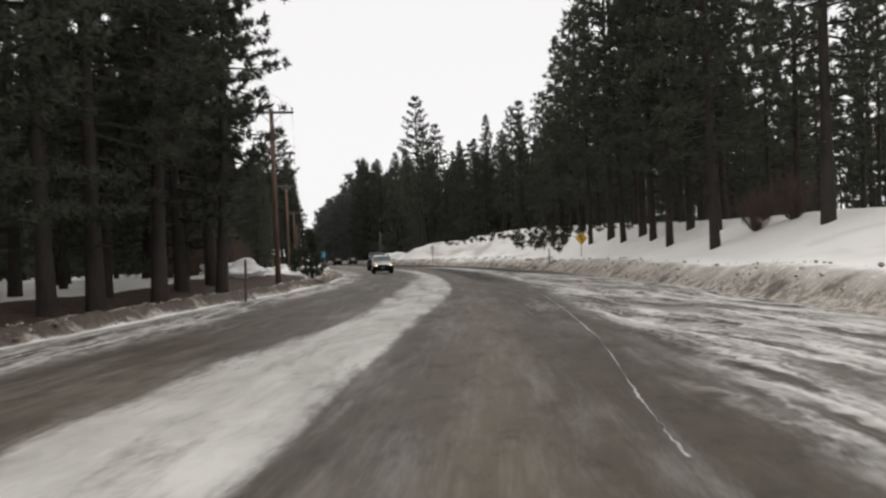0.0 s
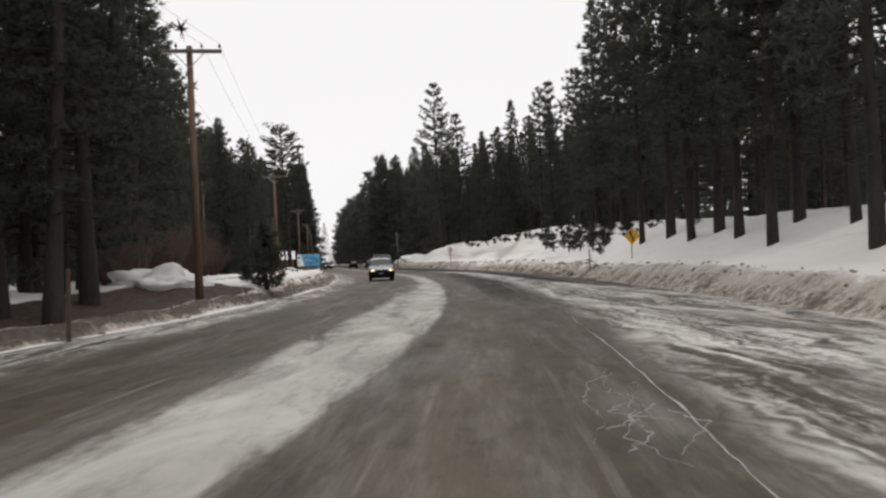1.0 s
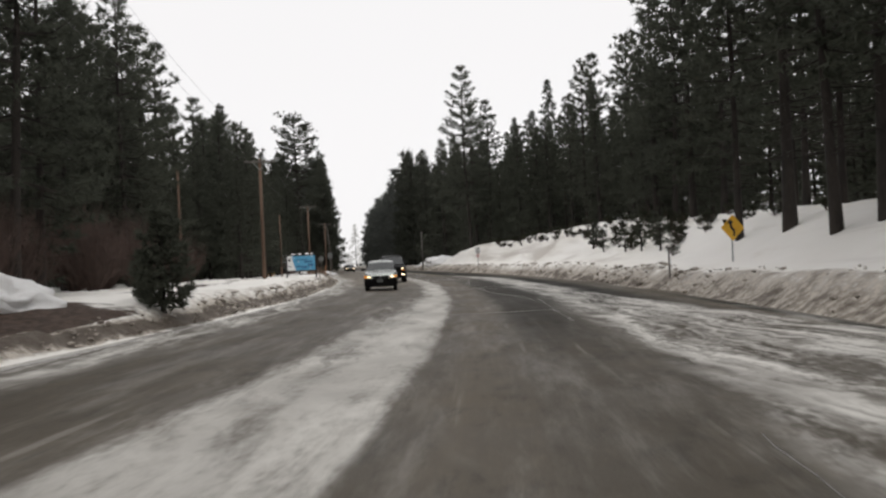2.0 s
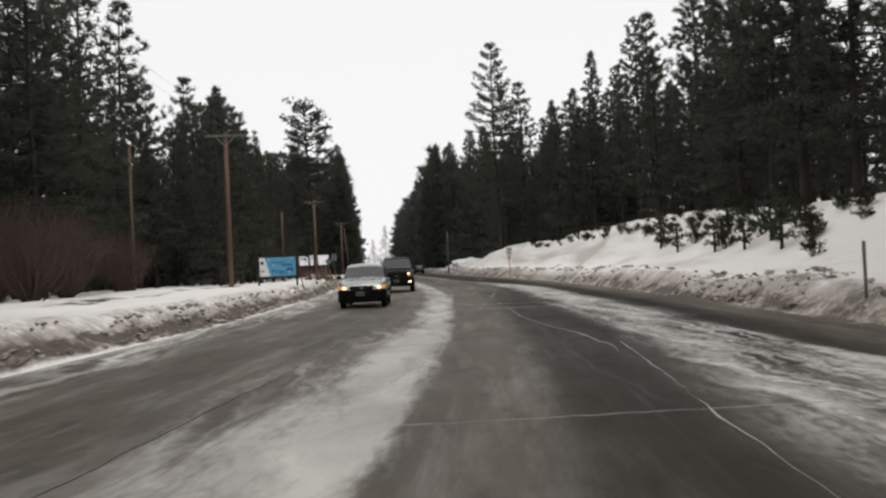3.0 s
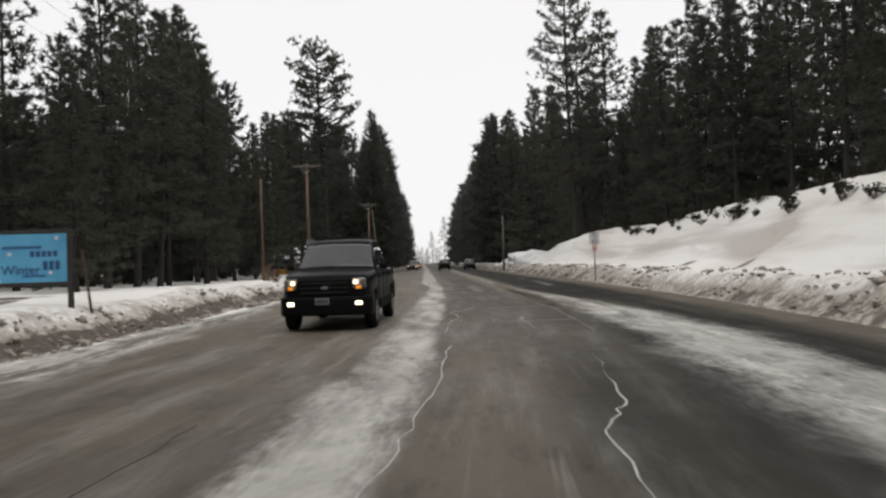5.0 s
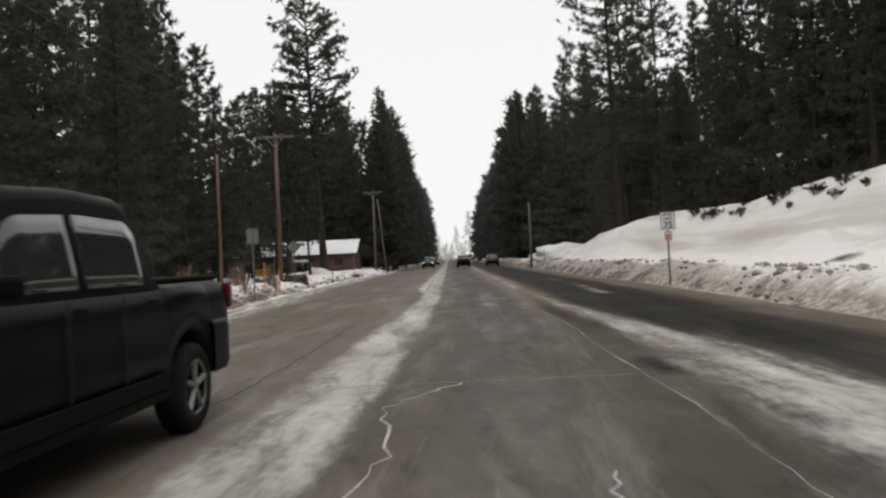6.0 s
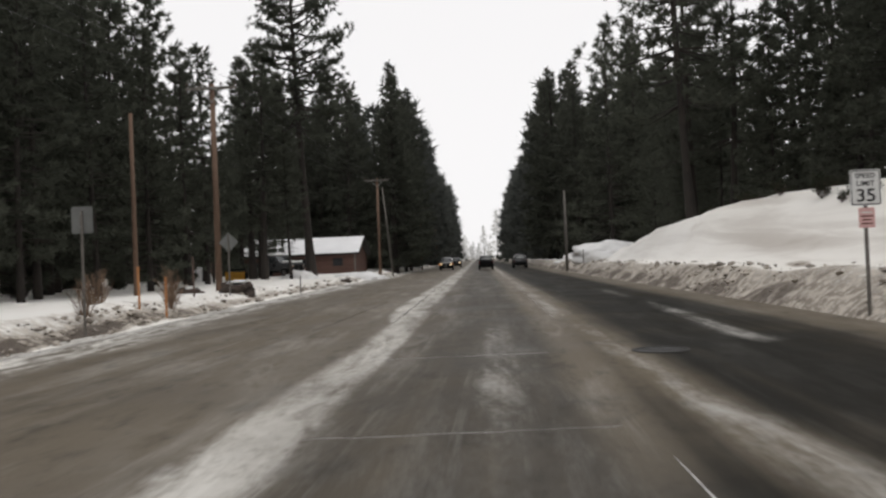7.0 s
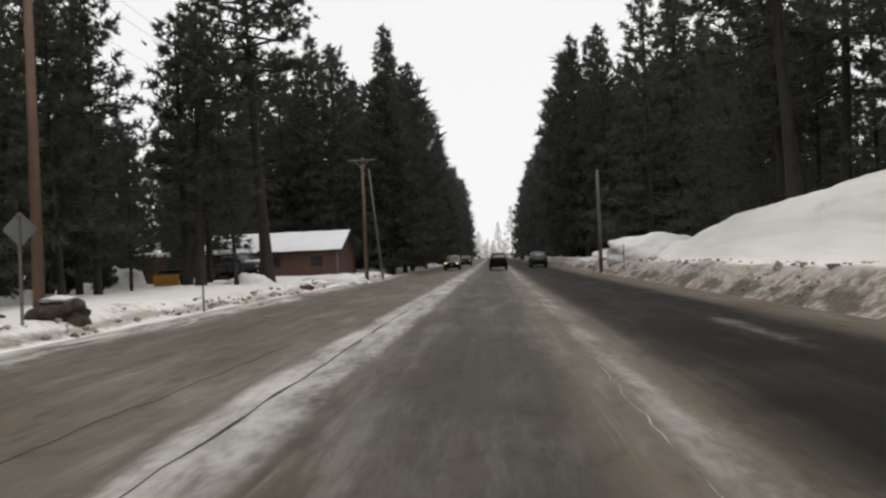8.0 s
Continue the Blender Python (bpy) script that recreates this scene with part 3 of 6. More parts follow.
def pine_data(seed, h, base, reach, limbs, style, tufts=1.0, blades=8, size=0.42, stubs=0, stout=0.008, inner=0.16, slim=0.145):
    """Verts and faces of a conifer's trunk, limbs and needle sprays. style: round, spire or open."""
    rng = np.random.default_rng(seed)
    bend = rng.normal(size=2) * 0.010 * h
    def axis(t):
        return Vector((bend[0] * math.sin(t * 2.6), bend[1] * math.sin(t * 2.1 + 0.4), t * h))
    r0 = stout * h + 0.03
    ts = np.linspace(0, 1, 9)
    trunk = tube([axis(t) - Vector((0, 0, 0.3 if t == 0 else 0)) for t in ts], [r0 * (1 - t) ** 0.75 + 0.02 + (0.12 * r0 * 3 if t == 0 else 0) for t in ts], 8)
    lv, lf, cs, ws = [], [], [], []
    whorls = max(int(h * (1 - base) / 1.3), 4)
    for i in range(limbs):
        u = (i + rng.uniform(0, 1)) / limbs
        if style == "open":
            u = min((math.floor(u * whorls) + 0.5 + rng.normal() * 0.10) / whorls, 0.99)
            prof = (0.80 + 0.20 * math.sin(math.floor(u * whorls) * 2.3 + seed)) * (1 - u**2.0) * 0.92 + 0.08
        elif style == "crooked":
            prof = math.sqrt(max(1 - u**5, 0.0)) * (0.62 + 0.38 * rng.random()) + 0.05
        elif style == "spire":
            prof = (1 - u) ** 0.88 * 0.97 + 0.03
        else:
            prof = (1 - u) ** 0.58 * (0.55 + 0.45 * min(max(u, 0) / 0.22, 1)) + 0.02
        u = max(u, 0.0)
        t = base + (0.99 - base) * u**0.95
        ln = reach * prof * rng.uniform(0.66, 1.04)
        az = i * 2.39996 + rng.normal() * 0.35
        rise = -0.24 + 0.80 * u + rng.normal() * 0.09 - (0.08 if style == "spire" else 0.0)
        p0 = axis(t)
        out = Vector((math.cos(az), math.sin(az), rise))
        side = Vector((-math.sin(az), math.cos(az), 0))
        if style == "crooked":
            rise += rng.normal() * 0.22
            out = Vector((math.cos(az), math.sin(az), rise))
        p1 = p0 + out * ln * 0.55 - Vector((0, 0, ln * 0.05 if style == "open" else 0.0))
        p2 = p0 + out * ln + Vector((0, 0, ln * 0.16))
        a, b = tube([p0, p1, p2], [0.030 + 0.010 * ln, 0.018 + 0.005 * ln, 0.007] if style != "crooked" else [0.05 + 0.018 * ln, 0.03 + 0.010 * ln, 0.012], 3)
        lf += [tuple(x + len(lv) for x in q) for q in b]
        lv += a
        for _ in range(max(int(ln * 3.0 * tufts + 2.5), 2)):
            s = rng.uniform(inner if ln > 1.2 else 0.05, 1.02) ** 0.72
            p = p0.lerp(p1, s * 2) if s < 0.5 else p1.lerp(p2, s * 2 - 1)
            p = p + side * rng.normal() * (0.10 + 0.20 * ln * s) + Vector((0, 0, rng.normal() * 0.07 + 0.04))
            cs.append(tuple(p))
            ws.append((out.x * 0.75, out.y * 0.75, 0.30 + 0.35 * u))
    for _ in range(stubs):
        t = rng.uniform(0.5 * base, base)
        az = rng.uniform(0, 6.28)
        p0 = axis(t)
        p2 = p0 + Vector((math.cos(az), math.sin(az), rng.uniform(-0.25, 0.1))) * rng.uniform(0.5, 1.6)
        a, b = tube([p0, p2], [0.03, 0.008], 3)
        lf += [tuple(x + len(lv) for x in q) for q in b]
        lv += a
    cv, cf = sprays(rng, cs, ws, blades, size, size * slim)
    return trunk, (lv, lf), (cv, cf)


def pine(m, data, label, category="tree", group="", needles=None):
    t, l, c = data
    ob = empty("pine_tree", m, label, category, group)
    link_mesh("trunk", [tuple(v) for v in t[0]], t[1], BARK, ob, smooth=True)
    n = len(c[0])
    crown = link_mesh("crown", c[0].tolist() + [tuple(v) for v in l[0]], c[1].tolist() + [tuple(i + n for i in f) for f in l[1]], needles or NEEDLE, ob)
    crown.data.materials.append(BARK)
    crown.data.polygons.foreach_set("material_index", [0] * len(c[1]) + [1] * len(l[1]))
    return ob


KINDS = {
    "tall_open": (pine_data(3, 26, 0.22, 5.4, 112, "open", 1.55, 15, 0.40, 8, 0.0068, 0.30, 0.085), "tall ponderosa pine with an open, layered crown", 26),
    "veteran": (pine_data(5, 26, 0.44, 4.6, 92, "crooked", 2.4, 15, 0.36, 34, 0.0118, 0.34, 0.12), "tall old pine with a thick dark trunk", 26),
    "tall_gap": (pine_data(8, 25, 0.20, 4.9, 96, "open", 0.92, 12, 0.52, 10, 0.008, 0.16, 0.11), "tall dark pine with ragged layered limbs", 25),
    "round": (pine_data(11, 22, 0.12, 4.6, 100, "round", 0.92, 12, 0.52, 8, 0.008, 0.16, 0.12), "dense dark pine with a full crown", 22),
    "spire": (pine_data(17, 22, 0.06, 5.0, 112, "spire", 0.88, 12, 0.52, 4, 0.008, 0.16, 0.12), "dense dark conifer with a pointed crown", 22),
    "slim": (pine_data(23, 21, 0.10, 3.5, 110, "spire", 0.95, 13, 0.46, 8, 0.008, 0.16, 0.11), "slim pointed lodgepole pine, dark green", 21),
    "bare_stem": (pine_data(31, 23, 0.20, 4.1, 94, "round", 0.86, 16, 0.38, 30, 0.0066), "pine with a long bare trunk and high crown", 23),
    "stem_thin": (pine_data(37, 21, 0.22, 3.3, 84, "round", 0.86, 16, 0.37, 34, 0.0056), "thin pine with a bare lower trunk", 21),
    "near_full": (pine_data(61, 22, 0.12, 4.4, 100, "round", 1.6, 18, 0.30, 8), "dense dark pine close beside the bend", 22),
    "near_stem": (pine_data(63, 22, 0.24, 3.4, 86, "round", 1.5, 17, 0.30, 30, 0.0085), "dark pine with a bare lower trunk close beside the bend", 22),
    "stout": (pine_data(39, 16, 0.26, 3.7, 66, "round", 0.85, 10, 0.46, 18, 0.0150), "short pine with a stout dark trunk beside the cabin", 16),
    # these two kinds wear needles lightened to imitate haze
    "rimed_full": (pine_data(45, 24, 0.06, 4.8, 96, "round", 0.8, 9, 0.60, 0), "haze-paled pine crowding the edge of the straight road", 24),
    "rimed_spire": (pine_data(47, 24, 0.05, 4.8, 100, "spire", 0.8, 9, 0.60, 0), "haze-paled pointed conifer at the edge of the straight road", 24),
    "back_full": (pine_data(41, 21, 0.10, 4.2, 80, "round", 0.65, 7, 0.75, 0), "dark pine crowded in the second row of forest", 21),
    "back_spire": (pine_data(43, 21, 0.06, 4.4, 90, "spire", 0.65, 7, 0.75, 0), "pointed conifer crowded in the second row of forest", 21),
}
TEMPLATES = {}


def plant(kind, x, y, top=None, tilt=0.0, group="roadside forest", turn=None):
    """One conifer of a kind at a place; its top at a height above the road if given."""
    x, y, z = on_ground(x, y, 0.05)
    data, label, tall = KINDS[kind]
    s = ((top - z) / tall) if top else random.uniform(0.86, 1.14)
    m = pose(x, y, z, random.uniform(-1.2, 1.2), random.uniform(-1.2, 1.2) * (turn is None) + tilt, random.uniform(0, 360) if turn is None else turn) @ Matrix.Scale(s, 4)
    if kind in TEMPLATES:
        return copy_thing(TEMPLATES[kind], m @ Matrix.Diagonal([1 / k for k in TEMPLATES[kind].scale] + [1]))
    TEMPLATES[kind] = pine(m, data, label, group=group, needles=NEEDLE_HAZE if kind.startswith("rimed") else NEEDLE)
    return TEMPLATES[kind]


def forest():
    rnd = random.Random(5)
    # trees that stand out against the sky
    for kind, x, y, top in (
        ("tall_open", 29.7, 231.0, 31.8), ("tall_gap", 33.6, 238.0, 27.0), ("slim", 35.7, 221.6, 22.2), ("slim", 36.3, 195.0, 23.8),
        ("slim", 42.4, 199.8, 24.5), ("spire", 29.0, 325.0, 26.4), ("spire", 31.2, 287.0, 25.8), ("tall_gap", 32.4, 244.0, 27.0),
        ("spire", 7.6, 303.0, 23.3), ("spire", -6.3, 279.8, 22.2), ("spire", -5.7, 211.3, 22.0),
        ("tall_gap", -8.2, 170.4, 24.0), ("tall_open", -5.6, 131.0, 21.5), ("tall_gap", -7.6, 146.0, 21.5), ("round", -10.4, 140.0, 21.0), ("tall_gap", -14.0, 238.0, 19.5), ("round", -11.2, 242.5, 25.0), ("round", -9.2, 247.5, 25.6), 
    ):
        plant(kind, x, y, top)
    plant("veteran", 4.15, 254.6, 26.0, -1.8, turn=0.0)
    taken = [(29.7, 231), (33.6, 238), (3.5, 258.4), (-8.2, 170.4), (2.9, 140), (5.5, 213), (0.8, 67.5)]

    def free(x, y, gap):
        return all((x - a) ** 2 + (y - b) ** 2 > gap * gap for a, b in taken)

    for x, y, kind, top in ((1.5, 248.2, "stout", 15.0), (0.2, 250.6, "stout", 15.8), (3.3, 249.2, "stem_thin", 13.5), (-2.0, 247.0, "bare_stem", 8.5), (-12.0, 303.0, "back_full", 15.0), (-20.0, 315.0, "back_full", 14.0), (-16.0, 330.0, "back_spire", 22.0), (-28.0, 318.0, "back_full", 20.0), (-24.0, 305.0, "back_full", 18.0), (-33.0, 306.0, "back_spire", 18.0), (-1.3, 262.0, "round", 20.0), (-8.5, 268.0, "spire", 12.5), (-5.0, 257.0, "round", 10.5), (-9.5, 258.0, "round", 11.0), (-12.5, 262.0, "round", 21.0), (-5.0, 299.0, "spire", 22.0), (2.0, 301.0, "round", 22.5)):
        plant(kind, x, y, top)
        taken.append((x, y))
    # near trunks beside the bend
    for x, y, kind in ((-5.7, 35.2, "near_stem"), (-4.9, 38.6, "near_full"), (-3.6, 42.9, "near_stem"), (-4.2, 67.5, "near_full"), (-3.4, 54.6, "near_full"), (-1.9, 52.4, "near_stem"), (-2.4, 63.4, "near_stem")):
        plant(kind, x, y)
        taken.append((x, y))
    for x, y in ((19.7, 52.7), (25.4, 95.1), (25.3, 88.9), (24.2, 81.8), (24.8, 79.5), (23.5, 73.3), (22.1, 66.1), (24.1, 68.2), (25.6, 66.8), (23.0, 61.0), (20.9, 44.0)):
        plant(rnd.choice(("bare_stem", "stem_thin", "bare_stem")), x, y)
        taken.append((x, y))
    left = ("round", "round", "spire", "round", "tall_gap", "round", "slim")
    right = ("round", "bare_stem", "slim", "spire", "tall_gap", "round")
    for side, rows in ((-1, ((12.5, 7.0), (18.5, 6.5), (25.0, 6.0))), (1, ((12.0, 7.0), (17.5, 6.0), (23.0, 6.0), (29.0, 7.0)))):
        for k, (o, gap) in enumerate(rows):
            y = 6.0 if side < 0 else 22.0
            while y < 350:
                y += gap * rnd.uniform(0.65, 1.35)
                oo = side * (o + rnd.uniform(-1.6, 1.6))
                if side < 0 and k == 0 and (68 < y < 296):
                    continue
                if side < 0 and k == 1 and (100 < y < 160 or 250 < y < 300):
                    continue
                if side < 0 and (246 < y < 300) and oo > -27:
                    continue
                if side > 0 and k == 0 and y < 300:
                    continue
                if side > 0 and k == 1 and y < 105 and oo < 16:
                    continue
                if y > 290 and k == 0:
                    oo -= side * (1.5 if side < 0 else 0.7)
                if side > 0 and k >= 2 and y < 125 and rnd.random() < 0.15:
                    continue
                x = float(line_x(y)) + oo
                if not free(x, y, 3.4):
                    continue
                taken.append((x, y))
                kind = rnd.choice(left if side < 0 else right)
                if side > 0 and y < 105:
                    kind = rnd.choice(("bare_stem", "stem_thin", "stem_thin"))
                if y > 290 and abs(oo) < 20:
                    kind = rnd.choice(("spire", "round", "spire"))
                hi = rnd.uniform(17.5, 22.5) if side < 0 else rnd.uniform(18.5, 24.0)
                if side < 0 and 112 < y < 150:
                    hi = rnd.uniform(17.5, 21.5)
                if side < 0 and 150 <= y < 205:
                    hi = rnd.uniform(15.0, 18.5)
                if side < 0 and 205 <= y < 250:
                    hi = rnd.uniform(13, 16.5) if k == 1 else rnd.uniform(20, 24.5)
                if k >= 2 and not (side < 0 and 112 <= y < 250):
                    hi *= 0.82 if side < 0 else 0.68
                if side > 0 and 140 < y < 240:
                    hi = rnd.uniform(15.0, 20.5) if k == 1 else rnd.uniform(9.5, 14.0)
                if side > 0 and 200 < y < 290 and k >= 2:
                    hi = rnd.uniform(12.5, 16.5) if y < 240 else rnd.uniform(7.5, 11.0)
                if side > 0 and 240 < y < 292 and k == 1:
                    hi = rnd.uniform(12.5, 18.0)
                if side > 0 and 105 < y < 203 and k >= 2:
                    hi = rnd.uniform(13.0, 17.0)
                if y > 290:
                    hi = rnd.uniform(18.5, 27.0)
                if (side > 0 and (k >= 3 or (k == 2 and y > 105))) or (side < 0 and k == 2 and not 110 < y < 250) or (y > 310 and k > 0):
                    kind = rnd.choice(("back_full", "back_spire"))
                if side < 0 and y < 62:
                    kind = rnd.choice(("near_full", "near_stem")) if k < 2 else "near_full"
                # along the straight, crowns in the haze-toned needles
                if y > 296 and k < 2:
                    kind = rnd.choice(("rimed_full", "rimed_spire", "rimed_full"))
                if side < 0 and k == 1 and 150 < y < 170:
                    hi *= 0.6
                if side > 0 and y < 88 and (k >= 2 or int(y * 3) % 3 == 0):
                    hi *= 0.58
                plant(kind, x, y, hi + float(ground_z(y, oo)) * 0.6)
    # dense crowns behind the open trunks at the bend
    for k in range(7):
        y, o = 60 + 6.2 * k + 1.5 * math.sin(k * 4.3), 34.5 + 2.4 * math.sin(k * 1.9)
        plant("back_full", float(line_x(y)) + o, y, 20.5 + 1.5 * math.sin(k * 2.7))
    # a closed row behind the crest of the bank
    for k in range(15):
        y, o = 186 + 4.2 * k + 1.3 * math.sin(k * 5.1), 18.2 + 2.2 * math.sin(k * 2.3)
        x = float(line_x(y)) + o
        if free(x, y, 2.2):
            plant(("round", "spire", "round")[k % 3], x, y, 15.5 + 2.0 * math.sin(k * 1.7) + float(ground_z(y, o)) * 0.6)
            taken.append((x, y))


forest()


def deep_woods():
    """The closed forest behind the first rows, and the far woods along the straight."""
    rnd = random.Random(9)
    kinds = [pine_data(50 + i, 20, 0.03, 4.4, 40, s, 0.38, 6, 1.35) for i, s in enumerate(("spire", "round", "spire", "round"))]
    flat = []
    for t, l, c in kinds:
        flat.append(((np.array([tuple(v) for v in t[0]]), np.array(t[1])), (c[0], c[1])))

    def grove(name, places, needles, label):
        tv, tf, cv, cf, nt, nc = [], [], [], [], 0, 0
        for x, y, z, s in places:
            (a, b), (c, d) = flat[rnd.randrange(4)]
            q = rnd.uniform(0, 6.28)
            r = np.array(((math.cos(q), -math.sin(q), 0), (math.sin(q), math.cos(q), 0), (0, 0, 1))) * s
            p = np.array((x, y, z))
            tv.append(a @ r.T + p)
            tf.append(b + nt)
            cv.append(c @ r.T + p)
            cf.append(d + nc)
            nt += len(a)
            nc += len(c)
        ob = empty(name, Matrix.Identity(4), label, "forest", kind="stuff")
        tagged(link_mesh("trunk", np.concatenate(tv).tolist(), np.concatenate(tf).tolist(), BARK, ob), kind="stuff")
        tagged(link_mesh("crown", np.concatenate(cv).tolist(), np.concatenate(cf).tolist(), needles, ob), kind="stuff")
        return ob

    for side, name in ((-1, "woods_left"), (1, "woods_right")):
        places = []
        for _ in range(215):
            y = rnd.uniform(-10, 350)
            o = side * (31 + 45 * rnd.random() ** 1.6)
            if side > 0 and y < 100:
                o += 8
            low = (0.26 if y < 110 else 0.12 if y < 200 else 0.20 if y < 240 else 0.40 if y < 290 else 0.2) if side > 0 else 0.0
            x, y, z = spot(y, o)
            places.append((x, y, z + 0.012 * (abs(o) - 30) - 0.2, rnd.uniform(0.62, 0.84) - low))
        grove("deep_forest", places, NEEDLE, "dense dark conifer forest behind the roadside trees")
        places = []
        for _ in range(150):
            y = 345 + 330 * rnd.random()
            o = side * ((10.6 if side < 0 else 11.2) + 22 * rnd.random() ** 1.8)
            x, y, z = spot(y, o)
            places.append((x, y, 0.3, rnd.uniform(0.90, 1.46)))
        # needle colour raised here in place of haze
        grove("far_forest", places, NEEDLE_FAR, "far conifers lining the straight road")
    # the last trees down the road, their haze painted into the needle colour
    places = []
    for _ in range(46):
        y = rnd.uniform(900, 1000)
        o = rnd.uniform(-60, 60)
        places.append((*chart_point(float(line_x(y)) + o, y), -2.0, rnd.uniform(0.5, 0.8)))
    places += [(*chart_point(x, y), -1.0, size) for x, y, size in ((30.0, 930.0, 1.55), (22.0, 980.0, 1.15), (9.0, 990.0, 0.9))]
    grove("snowy_forest", places, NEEDLE_HAZE_END, "haze-pale distant conifers at the end of the road")


deep_woods()
# ---- utility poles and cables ----
def utility_pole(x, y, top, arm, label, r=0.15, wood=None, lean=0.0, sink=0.1):
    x, y, z = on_ground(x, y, sink)
    ob = empty("utility_pole", pose(x, y, z, 0, lean, 0), label, "utility pole", "roadside poles")
    h = top - z
    bm = bmesh.new()
    rod(bm, (0, 0, 0), (0, 0, h), r, r * 0.70, 16)
    part("pole", bm, wood or POLEWOOD, ob, smooth=True)
    if arm:
        part("crossarm", block(bmesh.new(), 0, -0.16, h - 0.22, 2.3, 0.10, 0.13, bevel=0.015), GREYWOOD, ob)
        for sx in (-1, 1):
            part("brace", rod(bmesh.new(), (sx * 0.55, -0.17, h - 0.26), (0, -0.15, h - 0.85), 0.018, 0.018, 6), GALV, ob)
        for ax in (-1.08, -0.45, 0.45, 1.08):
            bm = bmesh.new()
            rod(bm, (ax, -0.16, h - 0.16), (ax, -0.16, h - 0.03), 0.015, 0.015, 8)
            rod(bm, (ax, -0.16, h - 0.07), (ax, -0.16, h - 0.01), 0.055, 0.045, 10)
            rod(bm, (ax, -0.16, h - 0.01), (ax, -0.16, h + 0.06), 0.035, 0.02, 10)
            part("insulator", bm, CERAMIC, ob, smooth=True)
        part("bolt", rod(bmesh.new(), (0, -0.24, h - 0.22), (0, 0.18, h - 0.22), 0.012, 0.012, 6), GALV, ob)
    return ob


LINE = ((-10.0, -5.0, 9.6), (0.79, 67.46, 9.57), (2.9, 140.0, 9.87), (5.5, 213.0, 9.72), (7.7, 277.0, 9.46), (8.6, 345.0, 9.4), (8.6, 415.0, 9.4))
for x, y, top in LINE:
    utility_pole(x, y, top, True, "brown wooden utility pole with a crossarm and insulators")
utility_pole(-4.3, 148.5, 10.0, False, "weathered wooden stub pole without a crossarm", 0.13)
utility_pole(1.7, 213.1, 8.57, False, "slim weathered wooden service pole", 0.12)
utility_pole(8.9, 277.5, 8.6, False, "grey wooden prop pole leaning on its neighbour", 0.09, GREYWOOD, -5.0)
utility_pole(24.66, 263.4, 6.85, False, "grey wooden pole in the snow bank", 0.13, GREYWOOD)


def cable(name, points, r, label):
    v, f = tube(points, [r] * len(points), 5)
    return tagged(link_mesh(name, [tuple(p) for p in v], f, WIRE), label, "cable", "overhead cables")


for ax, drop in ((-1.08, 0.0), (0.45, 0.0), (1.08, 0.0)):
    pts = []
    for (xa, ya, za), (xb, yb, zb) in zip(LINE, LINE[1:]):
        for k in range(16):
            t = k / 16
            x, y = chart_point(xa + (xb - xa) * t, ya + (yb - ya) * t)
            pts.append((x + ax, y - 0.16, za + (zb - za) * t + 0.06 - 4 * 0.75 * t * (1 - t)))
    cable("power_cable", pts, 0.005, "thin grey overhead power cable between poles")

# ---- signs and stakes ----
def lettering(text, size, x, z, parent, material, wide=1.0):
    """Raised letters in Blender's own font, facing the road."""
    cu = bpy.data.curves.new("letters", "FONT")
    cu.body, cu.size, cu.extrude, cu.align_x, cu.align_y, cu.offset = text, size, 0.002, "CENTER", "CENTER", size * 0.012
    tmp = new("letters", cu)
    me = bpy.data.meshes.new_from_object(tmp)
    bpy.data.objects.remove(tmp)
    me.transform(Matrix.Translation((x, -0.006, z)) @ pose(0, 0, 0, 90) @ Matrix.Diagonal((wide, 1, 1, 1)))
    me.materials.clear()
    me.materials.append(material)
    ob = new("lettering", me)
    ob.parent = parent
    return ob


def rounded(w, h, r, n=4):
    pts = []
    for cx, cz, a0 in ((w / 2 - r, h / 2 - r, 0), (-w / 2 + r, h / 2 - r, 90), (-w / 2 + r, -h / 2 + r, 180), (w / 2 - r, -h / 2 + r, 270)):
        for k in range(n + 1):
            a = radians(a0 + 90 * k / n)
            pts.append((cx + r * math.cos(a), cz + r * math.sin(a)))
    return pts


def moved(points, x, z, turn=0.0):
    c, s = math.cos(radians(turn)), math.sin(radians(turn))
    return [(x + px * c - pz * s, z + px * s + pz * c) for px, pz in points]


